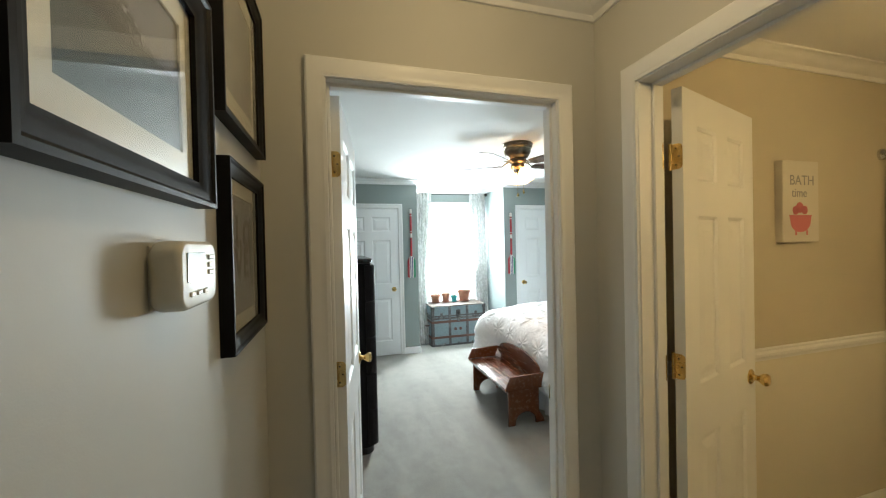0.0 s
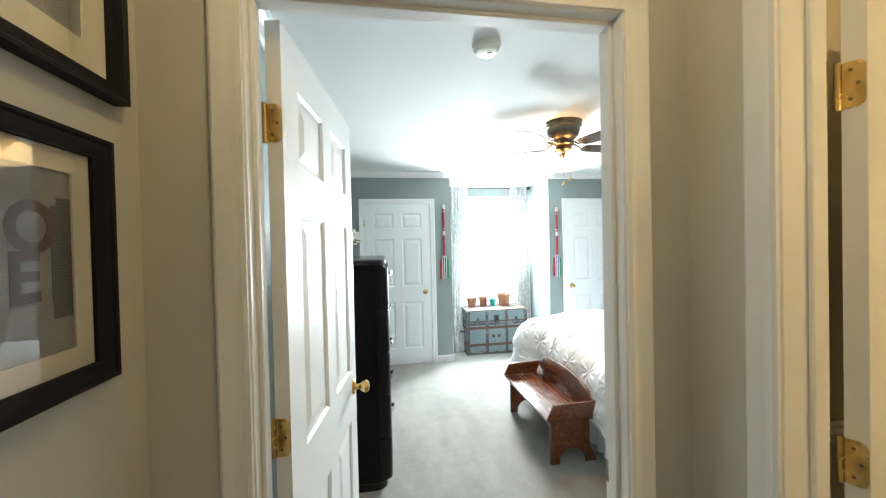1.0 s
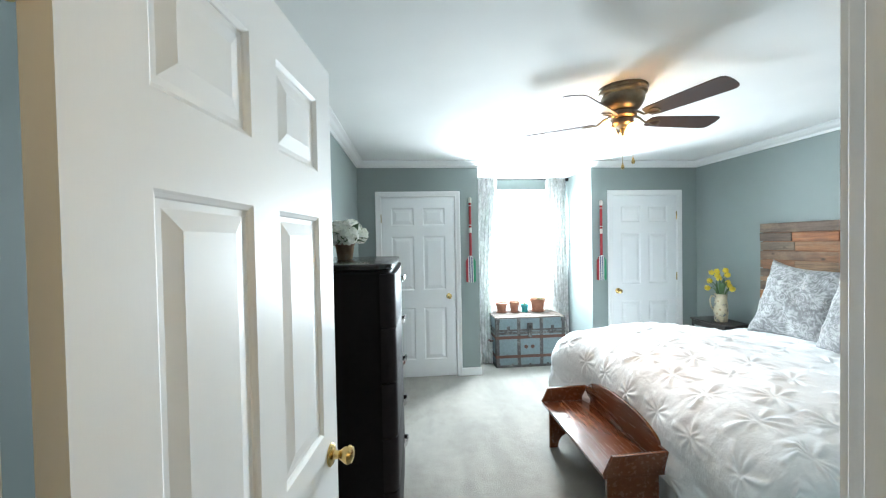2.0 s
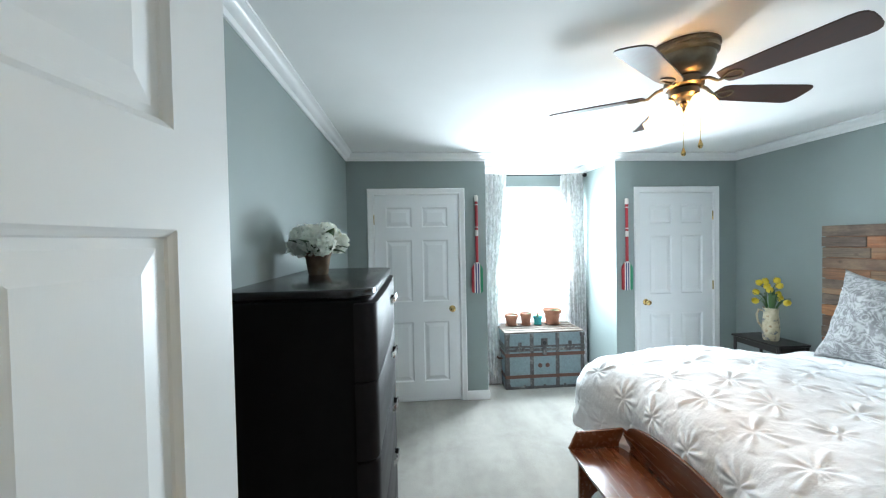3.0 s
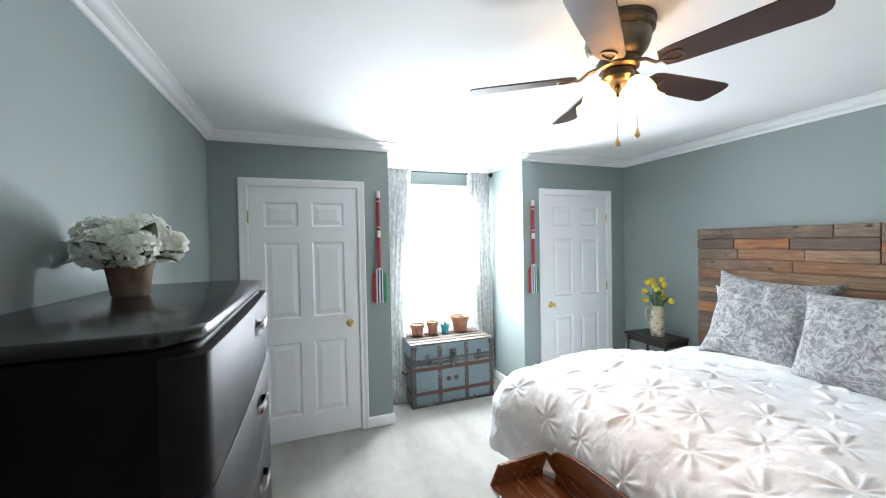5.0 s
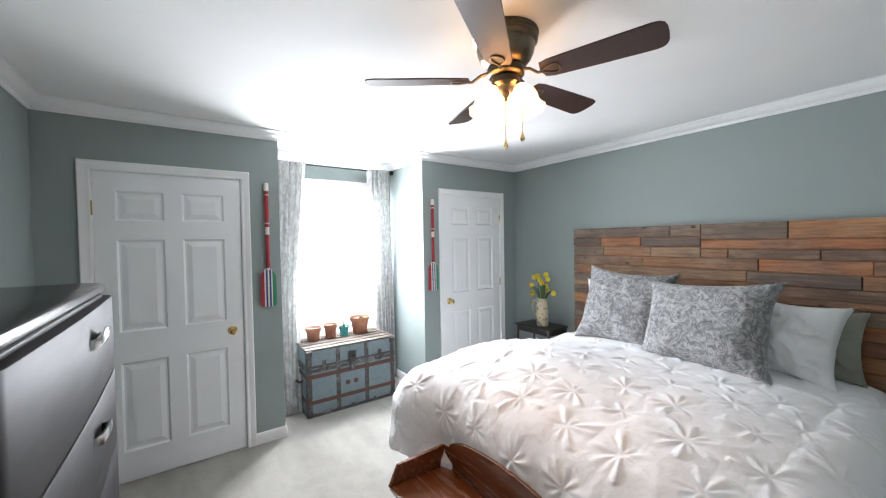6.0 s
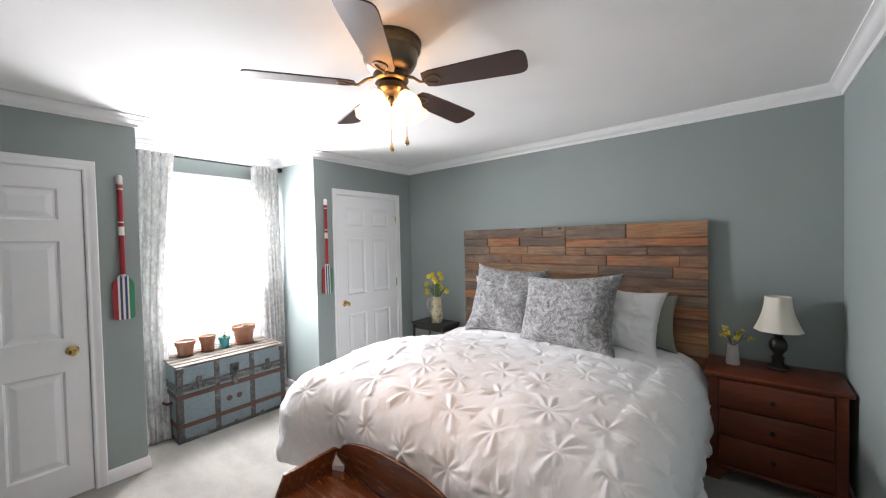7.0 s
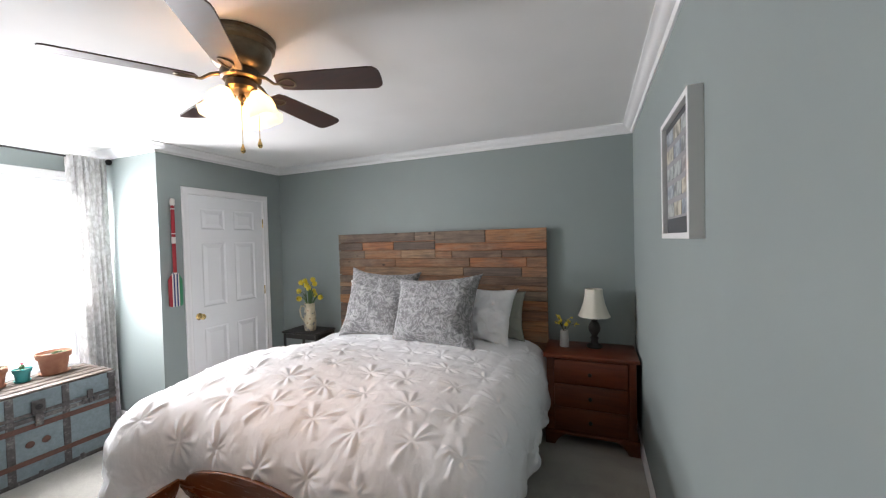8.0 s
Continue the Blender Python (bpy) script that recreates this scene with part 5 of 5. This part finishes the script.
# ---- bedroom: nightstand with lamp and vase ----
def make_nightstand():
    """Three drawers facing the foot of the bed; x depth from the front, y width."""
    top = thing("nightstand", pose(3.972, 2.142, 0), "reddish cherry nightstand with three drawers by the bed", "nightstand")
    d, w, h = 0.40, 0.63, 0.685
    part("top", boxes(((-0.015, -0.012, h - 0.028), (d, w + 0.012, h)), bevel=0.006, segments=2), M["cherry"], top, smooth=40)
    part("body", boxes(((0.012, 0.01, 0.10), (d - 0.005, w - 0.01, h - 0.028))), M["cherry"], top)
    for y in (0.01, w - 0.06):
        part("corner_post", boxes(((0.002, y, 0.10), (0.012, y + 0.05, h - 0.03)), bevel=0.003), M["cherry"], top)
    zs = [0.115, 0.29, 0.465, 0.645]
    for a, b in zip(zs, zs[1:]):
        dr = part("drawer", boxes(((-0.004, 0.065, a + 0.004), (0.012, w - 0.065, b - 0.004)), bevel=0.004, segments=2), M["cherry"], top, smooth=40)
        part("knob", lathe([(0.0, 0.0), (0.007, 0.0), (0.006, 0.010), (0.014, 0.018), (0.013, 0.025), (0.0, 0.028)], 14, pose(-0.004, w / 2, (a + b) / 2, 0, -90)), M["iron"], dr, "dark metal drawer knob", 40)
    part("base_moulding", boxes(((-0.010, -0.008, 0.085), (d, w + 0.008, 0.108)), bevel=0.005, segments=2), M["cherry"], top, smooth=40)
    foot = [(0.0, 0.0), (0.07, 0.0), (0.085, 0.03), (0.11, 0.06), (0.15, 0.085), (0.0, 0.085)]
    for flip in (False, True):
        pts = [((w + 0.006 - p[0]) if flip else p[0] - 0.006, p[1]) for p in foot]
        part("bracket_foot", slab(pts, -0.008, 0.014, "x", 0.003), M["cherry"], top, smooth=40)
        part("bracket_foot", slab(pts, d - 0.03, d - 0.006, "x", 0.003), M["cherry"], top, smooth=40)
    return top


make_nightstand()


def make_table_lamp():
    top = thing("table_lamp", pose(4.24, 2.42, 0.685), "table lamp with cream bell shade and dark turned base", "table lamp")
    part("base", lathe([(0.0, 0.0), (0.058, 0.0), (0.060, 0.010), (0.052, 0.020), (0.030, 0.030), (0.026, 0.060), (0.034, 0.074), (0.022, 0.086), (0.024, 0.100), (0.044, 0.130), (0.047, 0.160), (0.036, 0.190), (0.022, 0.205), (0.028, 0.218), (0.016, 0.228), (0.012, 0.270), (0.0, 0.271)], 28), M["lamp_base"], top, smooth=40)
    prof = []
    for k in range(9):
        f = k / 8
        prof.append((0.064 + 0.054 * (1 - f) ** 1.9, 0.245 + 0.215 * f))
    bm = bmesh.new()
    rings = []
    for r, z in prof + [(r - 0.002, z) for r, z in prof[::-1]]:
        rings.append([bm.verts.new((r * math.cos(a) * (1 + 0.02 * math.cos(8 * a)), r * math.sin(a) * (1 + 0.02 * math.cos(8 * a)), z)) for a in np.linspace(0, 2 * math.pi, 48, endpoint=False)])
    for p, q in zip(rings, rings[1:] + rings[:1]):
        for k in range(48):
            bm.faces.new((p[k], p[(k + 1) % 48], q[(k + 1) % 48], q[k]))
    bmesh.ops.recalc_face_normals(bm, faces=bm.faces[:])
    part("shade", bm, M["shade_cloth"], top, "cream panelled bell shade", 50)
    part("harp", tube([(0, -0.062, 0.44), (0, 0.062, 0.44)], 0.002, 5), M["brass"], top)
    part("socket", lathe([(0.0, 0.27), (0.014, 0.27), (0.014, 0.31), (0.02, 0.33), (0.026, 0.36), (0.018, 0.385), (0.0, 0.39)], 14), M["white_plastic"], top, smooth=50)
    return top


make_table_lamp()


def make_sprig_vase():
    rng = random.Random(9)
    top = thing("vase", pose(4.20, 2.645, 0.685), "small grey-white vase with yellow forsythia sprigs", "vase")
    part("vessel", lathe([(0.0, 0.0), (0.036, 0.0), (0.038, 0.004), (0.033, 0.07), (0.029, 0.120), (0.030, 0.128), (0.026, 0.128), (0.026, 0.115), (0.0, 0.112)], 22), M["ceramic"], top, smooth=40)
    for k in range(6):
        a = 0.5 + 6.28 * k / 6 + rng.uniform(-0.3, 0.3)
        lean = rng.uniform(0.06, 0.15)
        pts = [Vector((0, 0, 0.11)), Vector((0.4 * lean * math.cos(a), 0.4 * lean * math.sin(a), 0.17)), Vector((lean * math.cos(a), lean * math.sin(a), rng.uniform(0.19, 0.30)))]
        twig = part("twig", tube(pts, 0.0018, 5), M["twig"], top)
        for j in range(4):
            f = rng.uniform(0.35, 1.0)
            c = pts[1].lerp(pts[2], f) if f > 0.3 else pts[1]
            bm = bmesh.new()
            petals(bm, c + Vector((rng.uniform(-0.012, 0.012), rng.uniform(-0.012, 0.012), rng.uniform(-0.008, 0.008))), (rng.gauss(0, 1), rng.gauss(0, 1), rng.gauss(0, 0.6)), 0.016, 5, rng, 0.5)
            part("blossom", bm, M["yellow"], twig)
        bm = bmesh.new()
        blade_leaf(bm, pts[1], pts[1] + Vector((0.03 * math.cos(a + 1), 0.03 * math.sin(a + 1), 0.03)), 0.006, 0.004)
        part("leaf", bm, M["leaf"], twig)
    return top


make_sprig_vase()


# ---- bedroom: small dark side table with a pitcher of tulips ----
def make_side_table():
    top = thing("side_table", pose(4.04, 5.02, 0), "small dark wooden side table beyond the bed", "side table")
    w, d, h = 0.29, 0.44, 0.65
    part("tabletop", boxes(((-0.01, -0.01, h - 0.02), (w + 0.0, d + 0.01, h)), bevel=0.004), M["lamp_base"], top, smooth=40)
    part("apron", boxes(((0.02, 0.02, h - 0.075), (w - 0.02, d - 0.02, h - 0.02))), M["lamp_base"], top)
    part("shelf", boxes(((0.02, 0.02, 0.18), (w - 0.02, d - 0.02, 0.198)), bevel=0.002), M["lamp_base"], top)
    for x in (0.012, w - 0.012):
        for y in (0.012, d - 0.012):
            bx, by = (x - 0.012 if x < 0.1 else x), (y - 0.012 if y < 0.1 else y)
            part("leg", tube([(bx + 0.006, by + 0.006, 0), (x, y, 0.3), (x + 0.0, y, h - 0.02)], [0.010, 0.013, 0.014], 8), M["lamp_base"], top, smooth=50)
    return top


make_side_table()


def make_tulips():
    rng = random.Random(2)
    top = thing("pitcher", pose(4.165, 5.205, 0.65) @ Matrix.Diagonal((1.02, 1.02, 1.10, 1)), "painted stoneware pitcher of yellow tulips on the side table", "flower pitcher")
    part("vessel", lathe([(0.0, 0.0), (0.050, 0.0), (0.056, 0.01), (0.062, 0.09), (0.058, 0.16), (0.050, 0.21), (0.054, 0.255), (0.058, 0.262), (0.053, 0.262), (0.046, 0.21), (0.0, 0.20)], 26), M["pitcher"], top, smooth=40)
    part("handle", tube([(-0.02, 0.050, 0.23), (-0.03, 0.085, 0.235), (-0.035, 0.100, 0.19), (-0.03, 0.090, 0.13), (-0.02, 0.060, 0.09)], 0.008, 8), M["pitcher"], top, "blue-grey pitcher handle", 60)
    for k in range(11):
        a = 6.28 * k / 11 + rng.uniform(-0.3, 0.3)
        lean = rng.uniform(0.02, 0.16)
        z = 0.47 - 1.5 * max(0, lean - 0.05) + rng.uniform(-0.05, 0.02)
        tip = Vector((lean * math.cos(a) * 0.8, lean * math.sin(a), max(z, 0.31)))
        st = part("stem", tube([(0.02 * math.cos(a), 0.02 * math.sin(a), 0.2), tuple(tip * 0.5 + Vector((0, 0, 0.20))), tuple(tip)], 0.003, 6), M["leaf"], top)
        bm = bmesh.new()
        way = (tip - Vector((0, 0, 0.25))).normalized()
        for j in range(6):
            b = 6.28 * j / 6
            side = way.cross(Vector((0.3, 0.2, 0.9))).normalized()
            up = way.cross(side)
            e = math.cos(b) * side + math.sin(b) * up
            f = -math.sin(b) * side + math.cos(b) * up
            rows = []
            for q in range(6):
                g = q / 5
                wd = 0.016 * math.sin(math.pi * (0.12 + 0.80 * g)) * (q > 0)
                c = tip + way * 0.052 * g + e * (q > 0) * (0.020 * math.sin(math.pi * (0.15 + 0.62 * g)) + (0.002 if j % 2 else 0))
                rows.append([bm.verts.new(c - f * wd), bm.verts.new(c + e * 0.003 * (q > 0)), bm.verts.new(c + f * wd)])
            for p, q in zip(rows, rows[1:]):
                bm.faces.new((p[0], p[1], q[1], q[0]))
                bm.faces.new((p[1], p[2], q[2], q[1]))
        bmesh.ops.remove_doubles(bm, verts=bm.verts[:], dist=0.00001)
        part("tulip", bm, M["yellow"], st, "yellow tulip bloom", 70)
    for k in range(9):
        a = 6.28 * k / 9 + rng.uniform(-0.3, 0.3)
        bm = bmesh.new()
        blade_leaf(bm, (0.03 * math.cos(a), 0.03 * math.sin(a), 0.24), (0.12 * math.cos(a), 0.15 * math.sin(a), rng.uniform(0.28, 0.42)), 0.016, 0.03)
        part("leaf", bm, M["leaf"], top, smooth=70)
    return top


make_tulips()


# ---- framed things ----
def make_frame(name, m, w, h, deep, wide, frame_mat, label, category, mat_w=0.06, picture=None, group="", glass=True):
    """A picture frame: local x across, z up from its lower edge, its back at y 0 and its front towards -y."""
    top = thing(name, m, label, category, group)
    prof = [(0.0, 0.0), (0.0, -deep), (wide * 0.18, -deep), (wide * 0.30, -deep * 0.86), (wide * 0.55, -deep * 0.80), (wide * 0.78, -deep * 0.62), (wide, -deep * 0.55), (wide, 0.0)]
    bm = bmesh.new()
    rings = []
    for cx, cz in ((0, 0), (w, 0), (w, h), (0, h)):
        sx, sz = (1 if cx == 0 else -1), (1 if cz == 0 else -1)
        rings.append([bm.verts.new((cx + sx * u, v, cz + sz * u)) for u, v in prof])
    for k in range(4):
        a, b = rings[k], rings[(k + 1) % 4]
        for j in range(len(prof)):
            i = (j + 1) % len(prof)
            bm.faces.new((a[j], a[i], b[i], b[j]))
    bmesh.ops.recalc_face_normals(bm, faces=bm.faces[:])
    part("frame", bm, frame_mat, top, smooth=25)
    if mat_w:
        x0, x1, z0, z1 = wide, w - wide, wide, h - wide
        part("mat", boxes(((x0, -0.007, z0), (x0 + mat_w, -0.004, z1)), ((x1 - mat_w, -0.007, z0), (x1, -0.004, z1)), ((x0 + mat_w, -0.007, z0), (x1 - mat_w, -0.004, z0 + mat_w)), ((x0 + mat_w, -0.007, z1 - mat_w), (x1 - mat_w, -0.004, z1))), M["mat_board"], top, "ivory mat board")
    part("picture", boxes(((wide - 0.003, -0.003, wide - 0.003), (w - wide + 0.003, 0.0, h - wide + 0.003))), picture or M["photo_grey"], top, "printed picture")
    if glass:
        g = part("glazing", boxes(((wide - 0.002, -0.0115, wide - 0.002), (w - wide + 0.002, -0.0095, h - wide + 0.002))), M["acrylic"], top)
        g.visible_shadow = False
    return top


# hallway photographs, on the wall that faces east
def on_hall(y, z):
    return pose(0.408, y, z, 0, 0, 90)


make_frame("picture_frame", on_hall(0.985, 1.585), 0.392, 0.322, 0.030, 0.036, M["black"], "black-framed shore photograph with ivory mat", "framed picture", 0.036, M["photo_dark"], "hallway pictures")
make_frame("picture_frame", on_hall(1.458, 1.772), 0.400, 0.40, 0.026, 0.030, M["black"], "black-framed photograph with ivory mat", "framed picture", 0.045, M["photo_grey"], "hallway pictures")
love = make_frame("picture_frame", on_hall(1.478, 1.316), 0.335, 0.380, 0.026, 0.030, M["black"], "black-framed photograph of a letter sculpture", "framed picture", 0.032, M["photo_grey"], "hallway pictures")


def make_sculpture_print():
    """Dark letter shapes and a tower standing in the photograph, as flat print."""
    def text(word, x, z, size, lean=0.0):
        cu = bpy.data.curves.new("lettering", "FONT")
        cu.body, cu.size, cu.extrude, cu.offset = word, size, 0.0004, 0.0028
        ob = new("lettering", cu)
        ob.parent = love
        ob.matrix_basis = pose(x, -0.0042, z, 90, 0, 0) @ pose(0, 0, 0, 0, 0, lean)
        cu.materials.append(M["print_rust"])
        return ob
    text("L", 0.112, 0.212, 0.092)
    text("O", 0.168, 0.216, 0.092, -14)
    text("V", 0.106, 0.140, 0.092)
    text("E", 0.176, 0.140, 0.092)
    part("print_tower", boxes(((0.240, -0.0044, 0.110), (0.2725, -0.0036, 0.268)), ((0.250, -0.0044, 0.268), (0.2725, -0.0036, 0.280))), M["print_dark"], love)
    part("print_ground", boxes(((0.063, -0.0043, 0.063), (0.2725, -0.0036, 0.135))), M["print_grey"], love)


M["print_rust"] = gloss_paint("rust_print", (0.085, 0.042, 0.042), 0.8)
make_sculpture_print()


def make_thermostat():
    top = thing("thermostat", on_hall(1.207, 1.444) @ Matrix.Diagonal((0.84, 1.0, 0.67, 1)), "white wall thermostat with a small screen", "thermostat")
    part("base", boxes(((0.008, -0.0018, 0.008), (0.152, 0.0, 0.122))), M["white_plastic"], top)
    corner = [(cx + 0.030 * math.cos(a), cz + 0.030 * math.sin(a)) for cx, cz, a0 in ((0.130, 0.100, 0.0), (0.030, 0.100, math.pi / 2), (0.030, 0.030, math.pi), (0.130, 0.030, 1.5 * math.pi)) for a in np.linspace(a0, a0 + math.pi / 2, 7)]
    part("cover", slab(corner, -0.036, -0.002, "y", 0.008, 4), M["white_plastic"], top, smooth=50)
    part("screen", boxes(((0.022, -0.0372, 0.052), (0.098, -0.0355, 0.108)), bevel=0.001), M["screen"], top, "grey lcd screen")
    for z in (0.060, 0.076, 0.092):
        part("button", boxes(((0.112, -0.0385, z), (0.140, -0.0355, z + 0.011)), bevel=0.002), M["white_plastic"], top)
    for x in (0.030, 0.058, 0.086):
        part("button", boxes(((x, -0.0385, 0.024), (x + 0.018, -0.0355, 0.034)), bevel=0.002), M["white_plastic"], top)
    return top


make_thermostat()


# bedroom print of cards in a white box frame, on the wall that faces north
def make_card_print():
    w, h = 0.455, 0.455
    top = thing("picture_frame", pose(2.862, 2.115, 1.541, 0, 0, 180), "white box frame with rows of small printed cards", "framed picture")
    d = 0.042
    part("frame", boxes(((0, -d, 0), (0.02, 0, h)), ((w - 0.02, -d, 0), (w, 0, h)), ((0.02, -d, 0), (w - 0.02, 0, 0.02)), ((0.02, -d, h - 0.02), (w - 0.02, 0, h)), bevel=0.0015), M["white_frame"], top)
    part("backing", boxes(((0.018, -0.024, 0.018), (w - 0.018, -0.002, h - 0.018))), M["print_dark"], top, "charcoal backing board")
    part("sheet", boxes(((0.035, -0.0255, 0.075), (w - 0.035, -0.0242, h - 0.045))), M["print_grey"], top)
    for r in range(5):
        for c in range(3):
            x, z = 0.043 + c * 0.126, 0.083 + r * 0.0690
            part("card", boxes(((x, -0.0268, z), (x + 0.118, -0.0257, z + 0.049))), M["card"], top)
    return top


make_card_print()


# ---- bathroom ----
def make_bath_sign():
    top = thing("canvas_sign", pose(2.725, 2.0, 1.492), "white canvas sign with a pink bathtub", "wall sign")
    w, h, d = 0.262, 0.405, 0.035
    part("canvas", boxes(((0, -d, 0), (w, 0, h)), bevel=0.003), M["canvas"], top)
    for word, x, z, size in (("BATH", 0.048, 0.285, 0.070), ("time", 0.062, 0.225, 0.062)):
        cu = bpy.data.curves.new("lettering", "FONT")
        cu.body, cu.size, cu.extrude = word, size, 0.0005
        ob = new("lettering", cu)
        ob.parent = top
        ob.matrix_basis = pose(x, -d - 0.0006, z, 90)
        cu.materials.append(M["print_grey"])
    tub = [(0.045, 0.135), (0.205, 0.135)] + [(0.125 + 0.075 * math.cos(a), 0.135 - 0.085 * math.sin(a) ** 0.6) for a in np.linspace(0.15, math.pi - 0.15, 13)]
    part("tub_print", slab(tub, -d - 0.0012, -d + 0.0005, "y"), M["tub_pink"], top, "pink bathtub print")
    for x, z, r in ((0.09, 0.158, 0.022), (0.12, 0.172, 0.027), (0.155, 0.16, 0.022)):
        part("bubble_print", lathe([(0.0, 0.0), (r, 0.0), (r, 0.001), (0.0, 0.001)], 16, pose(x, -d, z, 90)), M["tub_pink"], top)
    for x in (0.085, 0.165):
        part("foot_print", boxes(((x, -d - 0.001, 0.035), (x + 0.012, -d + 0.0005, 0.06))), M["tub_pink"], top)
    return top


make_bath_sign()


def make_shower():
    rod = thing("shower_rod", pose(3.57, 2.0, 1.969), "brushed nickel shower rod end on the bathroom wall", "shower rod")
    part("rod", tube([(0, 0, 0), (0, -1.76, 0)], 0.013, 12), M["chrome"], rod, smooth=50)
    part("flange", lathe([(0.0, 0.0), (0.032, 0.0), (0.030, 0.012), (0.016, 0.022), (0.0, 0.022)], 18, pose(0, 0, 0, 90)), M["chrome"], rod, smooth=40)
    n, k = 120, 16
    bm = bmesh.new()
    rows = [[bm.verts.new((3.585 + 0.03 * math.sin(i * 0.42) * (0.6 + 0.4 * j / k), 1.97 - 1.25 * i / n, 1.955 - 1.85 * j / k)) for i in range(n)] for j in range(k)]
    for a, b in zip(rows, rows[1:]):
        for i in range(n - 1):
            bm.faces.new((a[i], a[i + 1], b[i + 1], b[i]))
    c = part("shower_curtain", bm, M["linen"], None, "", 60)
    tagged(c, "white fabric shower curtain on its rod", "shower curtain")
    for i in range(9):
        c2 = part("ring", tube([(0.016 * math.cos(a), -0.05 - 0.14 * i, 0.020 * math.sin(a) - 0.008) for a in np.linspace(0, 6.28, 13)], 0.002, 5), M["chrome"], rod)


make_shower()


# unseen fixture, added as a source for the bathroom's warm light
def make_assumed_vanity_light():
    top = thing("vanity_light", pose(2.5, 0.2, 1.99), "unseen three-lamp vanity light assumed on the bathroom wall", "wall light")
    part("back_plate", boxes(((-0.36, 0.0, -0.05), (0.36, 0.025, 0.05)), bevel=0.006), M["chrome"], top)
    for x in (-0.25, 0.0, 0.25):
        a = part("arm", tube([(x, 0.02, 0.0), (x, 0.10, 0.02), (x, 0.16, 0.05)], 0.009, 8), M["chrome"], top, smooth=50)
        part("shade_cap", lathe([(0.0, 0.075), (0.02, 0.074), (0.03, 0.06), (0.0, 0.055)], 16, pose(x, 0.16, 0)), M["chrome"], a, smooth=50)
    return top


make_assumed_vanity_light()


# ---- hallway ceiling light: unseen, added to carry the fill lamp ----
def make_added_hall_light():
    top = thing("ceiling_light", pose(1.0, 1.30, CEIL), "small unseen ceiling light added in the hallway", "ceiling light")
    part("base", lathe([(0.0, 0.0), (0.15, 0.0), (0.15, -0.02), (0.0, -0.02)], 32), M["old_brass"], top, smooth=40)
    part("stem", lathe([(0.0, -0.02), (0.012, -0.02), (0.012, -0.06), (0.0, -0.06)], 12), M["brass"], top, smooth=40)
    return top


make_added_hall_light()
